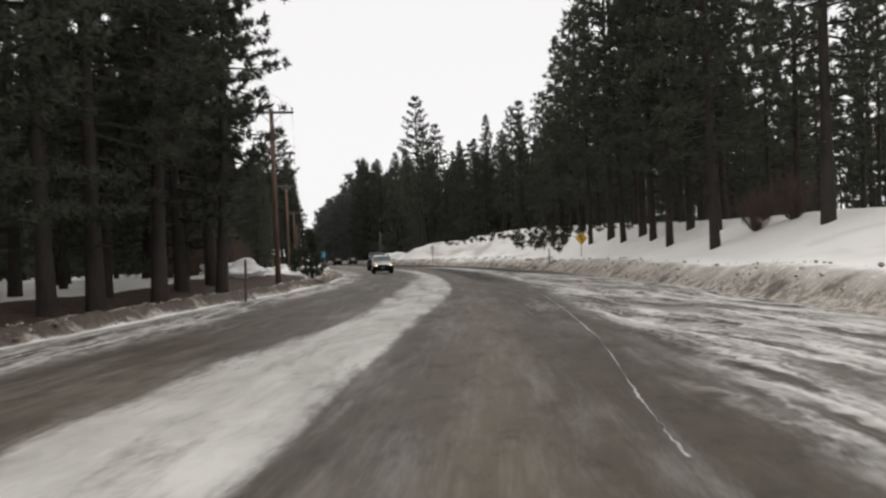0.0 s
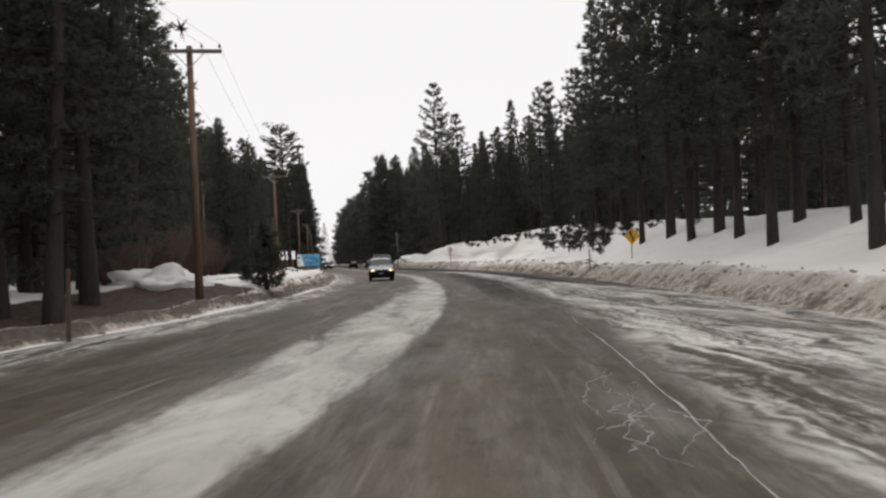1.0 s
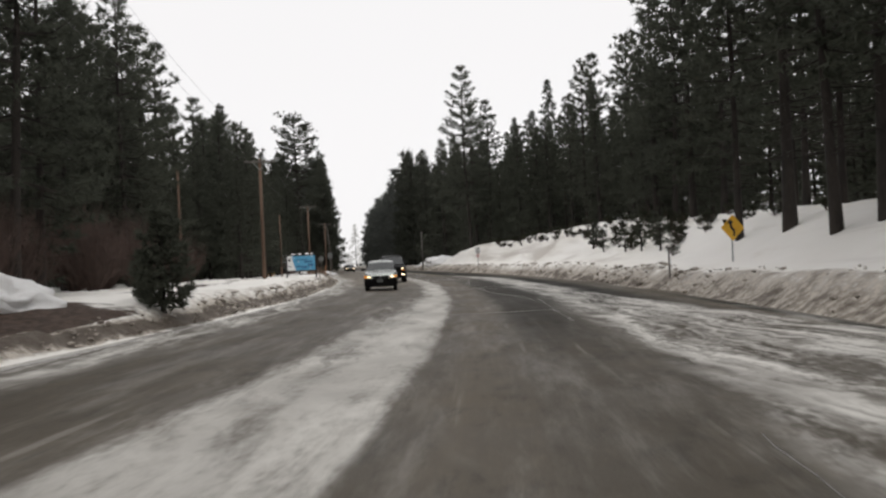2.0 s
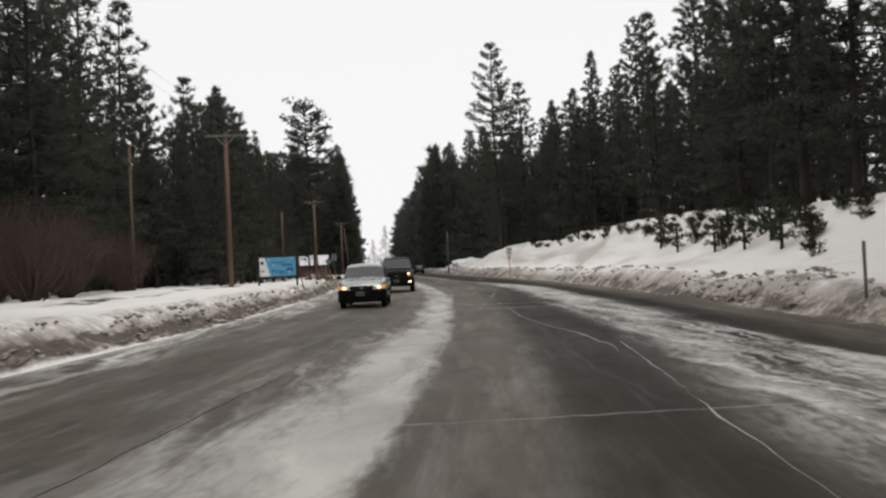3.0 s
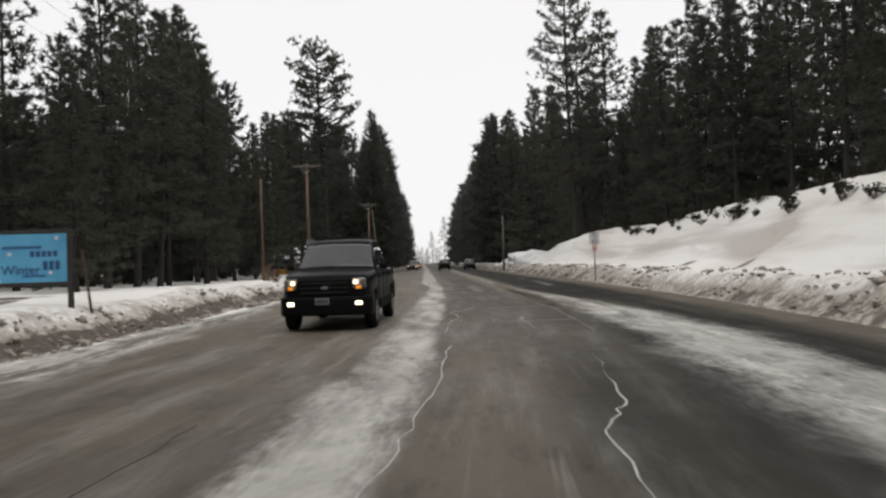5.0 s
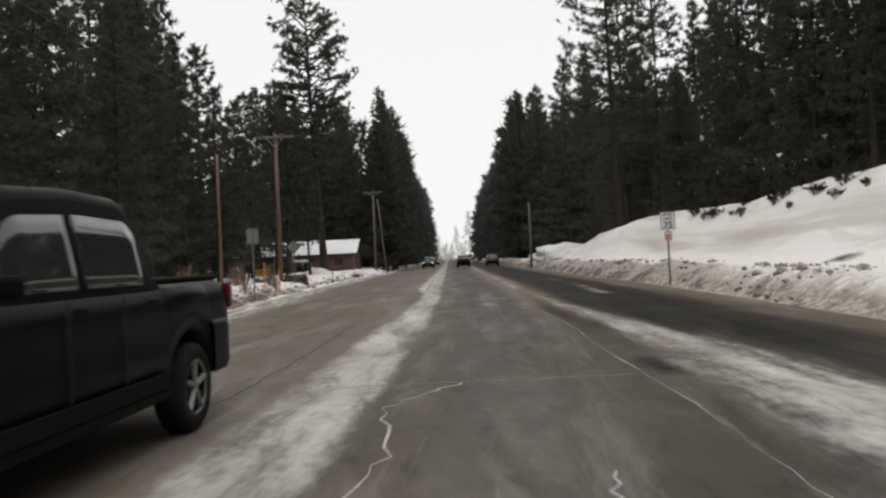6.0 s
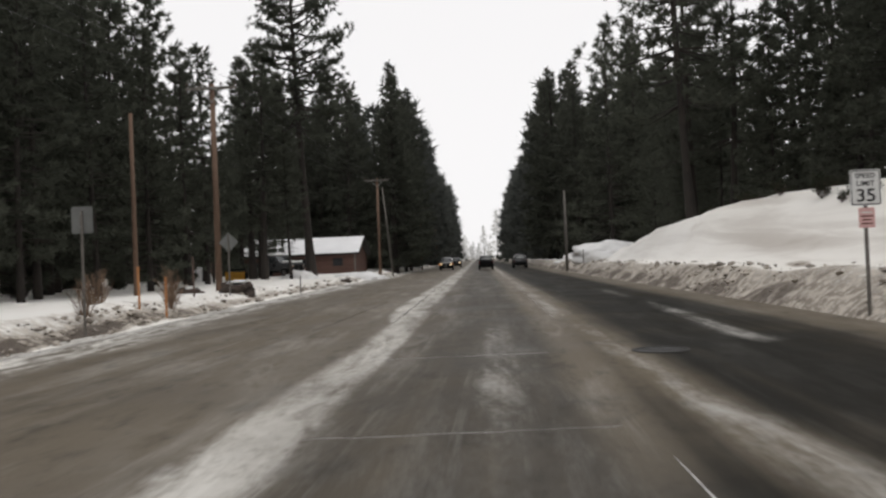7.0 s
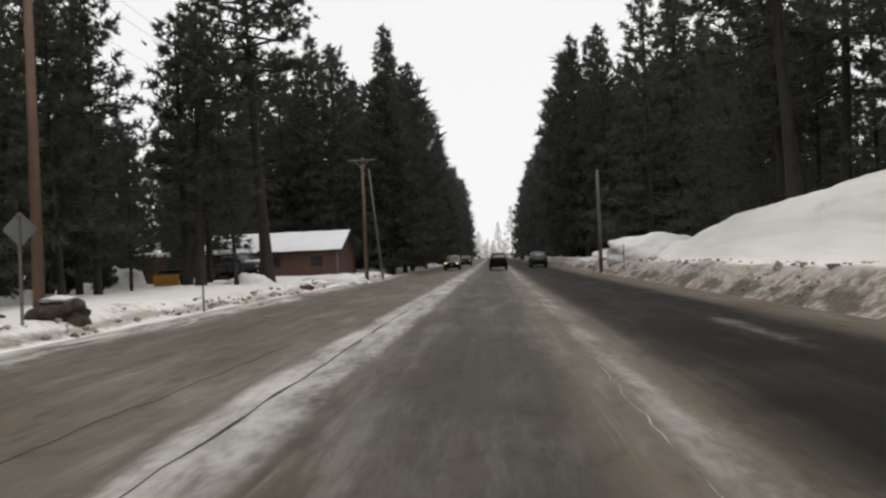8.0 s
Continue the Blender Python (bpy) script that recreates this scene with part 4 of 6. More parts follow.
def speed_sign():
    x, y, z = on_ground(24.55, 181.0, 0.15)
    ob = empty("speed_limit_sign", pose(x, y, z, 0, 0, 0), "white speed limit sign with black numbers on a post", "road sign")
    h = 2.84 - z
    bm = bmesh.new()
    block(bm, 0, 0.05, h / 2 - 0.02, 0.06, 0.05, h, bevel=0.008)
    part("post", bm, GREYWOOD, ob)
    plate = part("plate", slab(moved(rounded(0.57, 0.68, 0.04), 0, h - 0.35), 0.006), WHITE, ob)
    rim_o, rim_i = moved(rounded(0.54, 0.65, 0.035), 0, h - 0.35), moved(rounded(0.505, 0.615, 0.028), 0, h - 0.35)
    bm = bmesh.new()
    a = [bm.verts.new((px, -0.004, pz)) for px, pz in rim_o]
    b = [bm.verts.new((px, -0.004, pz)) for px, pz in rim_i]
    for k in range(len(a)):
        bm.faces.new((a[k], a[(k + 1) % len(a)], b[(k + 1) % len(a)], b[k]))
    bmesh.ops.solidify(bm, geom=bm.faces, thickness=0.002)
    part("border", bm, BLACK, plate)
    lettering("SPEED", 0.135, 0, h - 0.13, plate, BLACK, 1.05)
    lettering("LIMIT", 0.135, 0, h - 0.275, plate, BLACK, 1.05)
    lettering("35", 0.34, 0, h - 0.51, plate, BLACK, 1.12)
    low = part("lower_plate", slab(moved(rounded(0.30, 0.38, 0.02), 0, h - 0.92), 0.006), PINK, ob, "faded pink lower plate")
    for k, (w, dz) in enumerate(((0.2, 0.10), (0.22, 0.03), (0.16, -0.04), (0.2, -0.11))):
        part("printed_bar", block(bmesh.new(), 0, -0.003, h - 0.92 + dz, w, 0.004, 0.025), WHITE if k == 0 else RED, low)


def curve_sign():
    x, y, z = on_ground(22.99, 88.7, 0.2)
    ob = empty("curve_warning_sign", pose(x, y, z, 0, 1.5, 6), "yellow diamond warning sign with a black curve arrow", "road sign")
    h = 2.72 - z
    part("post", block(bmesh.new(), 0, 0.05, h / 2 - 0.05, 0.05, 0.04, h - 0.1, bevel=0.006), GALV, ob)
    plate = part("plate", slab(moved(rounded(0.72, 0.72, 0.05), 0, h - 0.5, 45), 0.006), YELLOW, ob)
    for px, pz, w, hh, turn in ((0.05, -0.20, 0.09, 0.24, 0), (0.0, -0.04, 0.09, 0.22, 45), (-0.08, 0.10, 0.09, 0.2, 10)):
        part("arrow_bar", slab(moved([(-w / 2, -hh / 2), (w / 2, -hh / 2), (w / 2, hh / 2), (-w / 2, hh / 2)], px, h - 0.5 + pz, turn), -0.004), BLACK, plate)
    part("arrow_head", slab(moved([(-0.15, 0), (0.15, 0), (0, 0.16)], -0.10, h - 0.5 + 0.17, 10), -0.004), BLACK, plate)


def sign_back(x, y, top, w, hgt, turn, label):
    x, y, z = on_ground(x, y, 0.15)
    ob = empty("road_sign", pose(x, y, z, 0, 0, 0), label, "road sign")
    h = top - z
    part("post", block(bmesh.new(), 0, 0, h / 2 - 0.05, 0.055, 0.05, h - 0.1, bevel=0.008), GREYWOOD, ob)
    half = (w * abs(math.sin(radians(turn))) + hgt * abs(math.cos(radians(turn)))) / 2
    plate = part("plate", slab(moved(rounded(w, hgt, 0.04), 0, h - half, turn), 0.006), PLATE_BACK, ob, "bare metal back of the plate")
    plate.location.y = 0.03
    for dz in (-0.16, 0.16):
        part("bolt", rod(bmesh.new(), (0, -0.035, h - half + dz), (0, 0.04, h - half + dz), 0.012, 0.012, 6), GALV, ob)


def stake(x, y, h, w, material, label, lean=0.0):
    x, y, z = on_ground(x, y, 0.2)
    bm = bmesh.new()
    block(bm, 0, 0, (h + 0.2) / 2, w, w * 0.6, h + 0.2, bevel=w * 0.12)
    ob = part("marker_stake", bm, material)
    ob.matrix_basis = pose(x, y, z, 0, lean, random.uniform(-15, 15))
    return tagged(ob, label, "stake", "roadside stakes")


def banner_board():
    x, y, z = on_ground(5.78, 138.4, 0.15)
    ob = empty("event_board", pose(x, y, z, 0, 0, 3), "blue and white event board on two dark posts", "sign board")
    low, high, w = 1.28 - z, 2.36 - z, 2.04
    for sx in (-1, 1):
        part("post", block(bmesh.new(), sx * (w / 2 + 0.06), 0.02, (high + 0.1) / 2, 0.11, 0.11, high + 0.1, bevel=0.012), DARKWOOD, ob)
    part("top_rail", block(bmesh.new(), 0, 0.03, high + 0.05, w + 0.02, 0.06, 0.08, bevel=0.01), DARKWOOD, ob)
    part("bottom_rail", block(bmesh.new(), 0, 0.03, low - 0.05, w + 0.02, 0.06, 0.08, bevel=0.01), DARKWOOD, ob)
    panel = part("panel", slab([(-w / 2, low), (w / 2, low), (w / 2, high), (-w / 2, high)], 0.02), BLUE, ob)
    part("white_field", slab([(-w / 2, low), (-0.42, low), (-0.72, high), (-w / 2, high)], -0.004), WHITE, panel)
    part("emblem", slab([(-0.87 + 0.09 * math.cos(a * 0.5236), high - 0.30 + 0.11 * math.sin(a * 0.5236)) for a in range(12)], -0.008), BLACK, panel)
    part("emblem", slab([(-0.95, low + 0.27), (-0.76, low + 0.27), (-0.76, low + 0.33), (-0.95, low + 0.33)], -0.008), BLACK, panel)
    for cx, cz, bw, bh in ((0.05, 0.24, 0.85, 0.07), (0.52, 0.09, 0.62, 0.13), (0.68, -0.17, 0.40, 0.20), (0.3, -0.40, 0.5, 0.05)):
        m = (low + high) / 2 + cz
        n = max(int(bw / (bh * 0.9)), 3)
        for k in range(n):
            bx = cx - bw / 2 + (k + 0.5) * bw / n
            part("printed_bar", block(bmesh.new(), bx, -0.004, m, bw / n * 0.72, 0.004, bh), NAVY, panel)
    lettering("Winter", 0.29, 0.02, (low + high) / 2 - 0.27, panel, NAVY, 0.98)
    for fx, fz, fr in ((-0.52, 0.42, 0.06), (-0.22, 0.10, 0.05), (0.80, 0.44, 0.05), (0.66, -0.33, 0.05)):
        bm = bmesh.new()
        for k in range(3):
            c, q = fr * math.cos(k * 1.047), fr * math.sin(k * 1.047)
            rod(bm, (fx - c, -0.006, (low + high) / 2 + fz - q), (fx + c, -0.006, (low + high) / 2 + fz + q), 0.010, 0.010, 5)
        part("snowflake", bm, WHITE, panel, "small white printed snowflake")


speed_sign()
curve_sign()
banner_board()
sign_back(8.14, 185.4, 3.0, 0.50, 0.62, 0, "back of a grey square traffic sign on a post")
sign_back(7.03, 207.8, 2.9, 0.58, 0.58, 45, "back of a grey diamond traffic sign on a post")
stake(20.8, 89.7, 1.15, 0.065, GREYWOOD, "weathered wooden snow stake in the berm")
stake(-0.7, 48.8, 1.6, 0.09, TWIG, "reddish wooden snow stake beside bare earth", 1.5)
stake(8.0, 221.2, 0.9, 0.06, GREYWOOD, "short grey wooden stake in roadside snow")
stake(25.6, 257.9, 1.2, 0.07, GREYWOOD, "weathered wooden snow stake in the snow bank")
stake(7.2, 139.2, 1.5, 0.06, TWIG, "thin leaning reddish stake beside the board", -7)
stake(7.55, 192.2, 1.25, 0.06, ORANGE, "orange plastic snow stake")
stake(8.15, 192.9, 1.2, 0.06, ORANGE, "orange plastic snow stake")
stake(6.3, 204.5, 1.5, 0.07, TWIG, "reddish wooden snow stake beside the trees")


# ---- cabin, its clutter and snow piles ----
def cabin():
    w, d, eave, ridge = 11.4, 8.0, 2.25, 3.85
    x, y = chart_point(-1.1, 284.0)
    ob = empty("cabin", pose(x, y + d / 2, 0.25), "low red-brown timber cabin with a snow-covered roof", "house")
    for name, cx, cy, sx, sy in (("front_wall", 0, -d / 2, w, 0.18), ("back_wall", 0, d / 2, w, 0.18)):
        part(name, block(bmesh.new(), cx, cy, eave / 2, sx, sy, eave), SIDING, ob)
    for sx in (-1, 1):
        bm = slab([(-d / 2 + 0.1, 0), (d / 2 - 0.1, 0), (d / 2 - 0.1, eave), (0, ridge - 0.2), (-d / 2 + 0.1, eave)], 0.18)
        bmesh.ops.transform(bm, matrix=pose(sx * (w / 2 - 0.1), 0, 0, 0, 0, 90), verts=bm.verts)
        part("gable_wall", bm, SIDING, ob)
    for sy in (-1, 1):
        slope = math.atan2(ridge - eave, d / 2)
        run = math.hypot(ridge - eave, d / 2) + 0.5
        turn = Euler((-sy * slope, 0, 0)).to_matrix()
        mid = Vector((0, sy * (d / 4 + 0.2), (ridge + eave) / 2 - 0.05))
        roof = part("roof", block(bmesh.new(), *mid, w + 0.9, run, 0.12, turn), DARKWOOD, ob)
        bm = bmesh.new()
        bmesh.ops.create_grid(bm, x_segments=40, y_segments=12, size=0.5)
        for v in bm.verts:
            edge = min(0.5 - abs(v.co.x), (0.5 - abs(v.co.y)) * 0.5) * 8
            v.co = Vector((v.co.x * (w + 0.8), v.co.y * (run - 0.1), 0.07 + 0.24 * min(edge + 0.3, 1) + 0.05 * noise.noise((v.co.x * 14, v.co.y * 5, 2))))
        bmesh.ops.transform(bm, matrix=Matrix.Translation(mid) @ turn.to_4x4(), verts=bm.verts)
        part("roof_snow", bm, ROOFSNOW, ob, "thick clean snow on the roof", True)
    for k in range(12):
        part("board", block(bmesh.new(), -w / 2 + 0.7 + k * (w - 1.4) / 11, -d / 2 - 0.105, eave / 2, 0.10, 0.03, eave - 0.05), SIDING, ob)
    for wx in (-3.6, 0.4, 3.9):
        win = part("window", block(bmesh.new(), wx, -d / 2 - 0.10, 1.35, 1.0, 0.05, 0.8), DARKWOOD, ob)
        part("pane", block(bmesh.new(), wx, -d / 2 - 0.13, 1.35, 0.84, 0.02, 0.64), HOUSEGLASS, win)
    part("corner_board", block(bmesh.new(), w / 2 - 0.05, -d / 2 - 0.11, eave / 2, 0.16, 0.04, eave), GREYWOOD, ob)


cabin()


def shed():
    ob = empty("shed", pose(*chart_point(-9.5, 276.0), 0.3), "small dark shed with a snow-covered roof", "shed")
    part("wall", block(bmesh.new(), 0, 0, 1.05, 2.6, 2.4, 2.1), SIDING, ob)
    part("door", block(bmesh.new(), 0.3, -1.22, 0.9, 0.8, 0.05, 1.8), DARKWOOD, ob)
    bm = bmesh.new()
    block(bm, 0, 0, 2.28, 3.1, 2.9, 0.34, bevel=0.12)
    part("roof_snow", bm, ROOFSNOW, ob, "", True)


shed()


def lump(name, x, y, sx, sy, sz, material, label, category, seed=0, rough=0.22, sink=0.25, cap=False):
    """An uneven heap or boulder, part sunk in the ground."""
    x, y, z = on_ground(x, y)
    bm = bmesh.new()
    bmesh.ops.create_icosphere(bm, subdivisions=4, radius=1.0)
    for v in bm.verts:
        n = v.co.normalized()
        k = 1 + rough * noise.noise(n * 1.4 + Vector((seed, 0, 0))) + rough * 0.5 * noise.noise(n * 3.6 + Vector((seed, 5, 0))) + rough * 0.2 * noise.noise(n * 9 + Vector((0, seed, 0)))
        v.co = Vector((n.x * sx * k, n.y * sy * k, n.z * sz * k - sink * sz))
    ob = part(name, bm, material, smooth=True)
    ob.matrix_basis = pose(x, y, z, 0, 0, seed * 40)
    return tagged(ob, label, category)


def boulder(x, y, s, seed):
    rock = lump("boulder", x, y, 1.0 * s, 0.7 * s, 0.52 * s, ROCK, "brown boulder with snow on top, in roadside snow", "rock", seed, 0.5, 0.1)
    bm = bmesh.new()
    bmesh.ops.create_icosphere(bm, subdivisions=3, radius=1.0)
    for v in bm.verts:
        n = v.co.normalized()
        k = 1 + 0.3 * noise.noise(n * 2.2 + Vector((seed, 3, 0)))
        v.co = Vector((n.x * 0.55 * s * k - 0.12 * s, n.y * 0.42 * s * k, n.z * 0.10 * s * k + 0.42 * s))
    part("snow_cap", bm, SNOW, rock, "patchy snow", True)


boulder(6.6, 211.4, 1.0, 3)
boulder(4.6, 211.0, 0.55, 5)
boulder(7.6, 246.0, 0.5, 8)
lump("snow_mound", -6.7, 260.0, 1.9, 1.6, 1.9, SNOW, "heap of shovelled snow in the clearing", "snow mound", 2)
lump("snow_mound", 3.8, 250.5, 1.6, 1.0, 0.8, SNOW, "low heap of ploughed snow beside the pine", "snow mound", 4, 0.35)
lump("snow_mound", 7.2, 262.0, 1.8, 2.6, 0.7, SNOW, "low heap of ploughed snow beside the road", "snow mound", 6, 0.35)
lump("snow_mound", 28.2, 262.0, 3.2, 3.2, 1.15, SNOW, "rounded snow heap behind the pole", "snow mound", 7, 0.3)
lump("snow_mound", 28.4, 286.0, 3.2, 3.8, 0.9, SNOW, "rounded snow heap along the bank", "snow mound", 9, 0.3)
lump("snow_mound", -1.6, 76.5, 2.7, 2.0, 0.85, SNOW, "heap of clean ploughed snow behind the pole", "snow mound", 12, 0.5)


def plough_blade():
    x, y, z = on_ground(-1.6, 253.0)
    ob = empty("snow_plough", pose(x, y, z, 0, 0, 4), "parked yellow snow plough blade on a dark frame", "snow plough")
    bm = bmesh.new()
    v = []
    for k in range(9):
        a = radians(-50 + 100 * k / 8)
        v.append([bm.verts.new((sx * 0.75, -0.25 * math.cos(a), 0.32 + 0.32 * math.sin(a) / math.sin(radians(50)))) for sx in (-1, 1)])
    for a, b in zip(v, v[1:]):
        bm.faces.new((a[0], a[1], b[1], b[0]))
    bmesh.ops.solidify(bm, geom=bm.faces, thickness=0.05)
    part("blade", bm, MACHINE, ob, "", True)
    part("frame", block(bmesh.new(), 0, 0.55, 0.45, 0.9, 1.2, 0.35, bevel=0.05), CLAD, ob)
    part("mast", block(bmesh.new(), 0, 0.4, 0.8, 1.3, 0.12, 0.12, bevel=0.02), CLAD, ob)
    for sx in (-1, 1):
        part("wheel", rod(bmesh.new(), (sx * 0.5, 0.9, 0.28), (sx * 0.68, 0.9, 0.28), 0.28, 0.28, 16), RUBBER, ob)


plough_blade()


# ---- shrubs ----
def brush_data(seed, h, spread, stems, leaves, size):
    rng = np.random.default_rng(seed)
    v, f, cs, ws = [], [], [], []
    for _ in range(stems):
        az, lean = rng.uniform(0, 6.28), rng.uniform(0.1, 1.0) ** 0.8
        tip = Vector((math.cos(az) * spread * lean, math.sin(az) * spread * lean, h * rng.uniform(0.6, 1.0) * (1.1 - 0.35 * lean)))
        root = Vector((math.cos(az) * 0.12 * lean, math.sin(az) * 0.12 * lean, -0.15))
        mid = root.lerp(tip, 0.5) + Vector(rng.normal(size=3) * 0.06 * h)
        a, b = tube([root, mid, tip], [0.022, 0.014, 0.005], 3)
        f += [tuple(i + len(v) for i in q) for q in b]
        v += a
        for _ in range(5):
            s = rng.uniform(0.35, 0.95)
            p = root.lerp(mid, s * 2) if s < 0.5 else mid.lerp(tip, s * 2 - 1)
            q = p + Vector(rng.normal(size=3) * 0.22 * h * 0.5) + Vector((0, 0, 0.16 * h))
            a, b = tube([p, q], [0.008, 0.003], 3)
            f += [tuple(i + len(v) for i in x) for x in b]
            v += a
            for _ in range(leaves):
                w = p.lerp(q, rng.uniform(0.3, 1.1)) + Vector(rng.normal(size=3) * 0.05)
                cs.append(tuple(w))
                ws.append((0, 0, 0.4))
    if leaves:
        cv, cf = sprays(rng, cs, ws, 6, size, size * 0.3)
    else:
        cv, cf = np.zeros((0, 3)), np.zeros((0, 3), int)
    return v, f, cv, cf


def shrub(name, m, data, label, wood, leaf, group):
    v, f, cv, cf = data
    ob = empty(name, m, label, "shrub", group)
    link_mesh("wood", [tuple(p) for p in v], f, wood, ob)
    if len(cv):
        link_mesh("leaves", cv.tolist(), cf.tolist(), leaf, ob)
    return ob


rnd = random.Random(21)
thicket = None
for y, o, s in ((110, -19.5, 1.0), (114, -21.5, 1.15), (119, -19.0, 1.05), (123, -22.0, 1.2), (128, -20.0, 1.1), (133, -21.5, 1.1), (138, -19.5, 0.85), (143, -21.0, 0.8), (106, -22.5, 1.1), (101, -20.0, 0.9),
                (86, -17.5, 0.9), (90, -18.5, 1.0), (95, -19.0, 1.0), (116, -24.5, 1.3), (126, -25.0, 1.3), (51.5, 12.3, 0.46), (49.5, 13.4, 0.52), (55.5, 13.9, 0.36)):
    x, y, z = spot(y, o)
    m = pose(x, y, z, 0, 0, rnd.uniform(0, 360)) @ Matrix.Scale(s, 4)
    if thicket is None:
        thicket = shrub("bare_thicket", m, brush_data(70, 4.0, 2.3, 170, 0, 0.1), "leafless red-brown willow thicket in snow", TWIG, None, "bare thickets")
    else:
        copy_thing(thicket, m @ Matrix.Diagonal([1 / k for k in thicket.scale] + [1]))
manz = [None, None, None]
CLUMPS = ((104, 10.6, 0.6), (107, 11.4, 0.8), (111, 12.2, 1.0), (116, 12.0, 0.9), (119, 11.2, 0.8), (123, 12.2, 0.95), (127, 11.5, 0.8), (131, 12.4, 0.8), (134, 11.4, 0.7), (118.5, 13.5, 1.1), (126, 13.6, 1.1),
          (96, 13.6, 0.6), (88, 13.4, 0.5), (145, 12.4, 0.7), (151, 12.5, 0.6), (171, 12.6, 0.7), (205, 12.6, 0.7))
CREST_ROW = tuple((100 + 1.45 * k + 0.9 * math.sin(k * 2.1), 13.4 + 1.0 * math.sin(k * 3.7), 0.50 + 0.22 * math.sin(k * 5.3)) for k in range(96))
for k, (y, o, s) in enumerate(CLUMPS + CREST_ROW):
    x, y, z = spot(y, o)
    m = pose(x, y, z, 0, 0, rnd.uniform(0, 360)) @ Matrix.Scale(s, 4)
    v = k % 3
    if manz[v] is None:
        data = brush_data(81 + v, (0.95, 1.15, 0.8)[v], (0.75, 0.6, 0.95)[v], (15, 18, 16)[v], 2, 0.12)
        manz[v] = shrub("evergreen_shrub", m, data, "dark evergreen shrub poking out of the snow bank", TWIG, BRUSH_LEAF, "shrubs on the bank")
    else:
        copy_thing(manz[v], m @ Matrix.Diagonal([1 / q for q in manz[v].scale] + [1]))

bush = None
for y, o, s in ((188, -10.4, 0.8), (192.5, -11.5, 1.0), (196, -10.2, 0.7), (199, -10.9, 1.1), (183, -11.9, 1.0), (178, -10.8, 0.7)):
    m = pose(*spot(y, o), 0, 0, rnd.uniform(0, 360)) @ Matrix.Scale(s, 4)
    if bush is None:
        bush = shrub("dry_bush", m, brush_data(75, 1.1, 0.5, 24, 0, 0.1), "dry leafless brown bush in the roadside snow", DRYTWIG, None, "dry bushes")
    else:
        copy_thing(bush, m @ Matrix.Diagonal([1 / q for q in bush.scale] + [1]))

YOUNG = pine_data(91, 2.9, 0.06, 1.15, 58, "round", 2.3, 12, 0.24, 0, 0.012)
first = pine(pose(*spot(78.5, -9.1), 0, 0, 0), YOUNG, "young dark pine standing alone beside the road", group="young pines")
for y, o, s in ((81.5, -10.4, 0.5), *[(186 + 5.1 * k, -24.5 - 3.0 * math.sin(k * 2.7), 0.9 + 0.35 * math.sin(k * 4.1)) for k in range(14)]):
    copy_thing(first, pose(*spot(y, o), 0, 0, rnd.uniform(0, 360)) @ Matrix.Scale(s, 4))
SAPLING = pine_data(93, 2.0, 0.16, 0.75, 20, "open", 2.6, 9, 0.20, 0, 0.012)
first = None
for y, o, s in ((109.0, 10.9, 0.95), (112.2, 11.4, 1.0), (114.6, 10.9, 0.85), (120.0, 10.9, 0.8), (128.5, 10.9, 0.8), (134.5, 11.2, 0.95), (136.5, 11.8, 0.8), (124.5, 12.6, 0.9)):
    if first is None:
        first = pine(pose(*spot(y, o, 0.05)) @ Matrix.Scale(s, 4), SAPLING, "small pine sapling growing out of the snow bank", group="pine saplings")
    else:
        copy_thing(first, pose(*spot(y, o, 0.05), 0, 0, rnd.uniform(0, 360)) @ Matrix.Scale(s / 0.95, 4))


# ---- vehicles ----
def shell(L, W, zb, nose_z, cowl_y, cowl_z, belt_z, tail_z, axles, arch):
    """The lower body of a car, nose towards -y, with open wheel arches."""
    ys = sorted(set([round(-L / 2 + L * k / 46, 3) for k in range(47)] + [round(a + arch * math.sin(radians(t)), 3) for a in axles for t in range(-90, 91, 15)]))
    bm = bmesh.new()
    rings = []
    for y in ys:
        nose, tail = y + L / 2, L / 2 - y
        w = W / 2 * (0.985 - 0.22 * max(1 - nose / 0.60, 0) ** 2.4 - 0.10 * max(1 - tail / 0.45, 0) ** 2)
        w *= 1 + 0.022 * sum(math.exp(-(((y - a) / 0.36) ** 2)) for a in axles)
        if y < cowl_y:
            t = (y + L / 2) / (cowl_y + L / 2)
            top = nose_z + (cowl_z - nose_z) * t**0.7 - 0.13 * max(1 - nose / 0.22, 0) ** 2
        else:
            top = belt_z + (tail_z - belt_z) * max((y - L / 2 + 0.5) / 0.5, 0) - 0.06 * max(1 - tail / 0.12, 0) ** 2
        low = zb + 0.10 * max(1 - nose / 0.4, 0) + 0.08 * max(1 - tail / 0.4, 0)
        for a in axles:
            if abs(y - a) < arch:
                low = max(low, axle_height[0] + math.sqrt(arch**2 - (y - a) ** 2))
        ring = []
        for fw, fz in ((0.86, 0.0), (0.985, 0.10), (1.0, 0.42), (0.985, 0.78), (0.94, 0.95), (0.86, 1.0)):
            ring.append((w * fw, low + (top - low) * fz))
        pts = [(-x, z) for x, z in ring] + [(0, ring[-1][1] + 0.025)] + [(x, z) for x, z in reversed(ring)]
        rings.append([bm.verts.new((x, y, z)) for x, z in pts])
    for a, b in zip(rings, rings[1:]):
        for k in range(len(a) - 1):
            bm.faces.new((a[k], b[k], b[k + 1], a[k + 1]))
    bm.faces.new(rings[0])
    bm.faces.new(list(reversed(rings[-1])))
    for a, b in zip(rings, rings[1:]):
        bm.faces.new((a[0], a[-1], b[-1], b[0]))
    return bm


axle_height = [0.34]


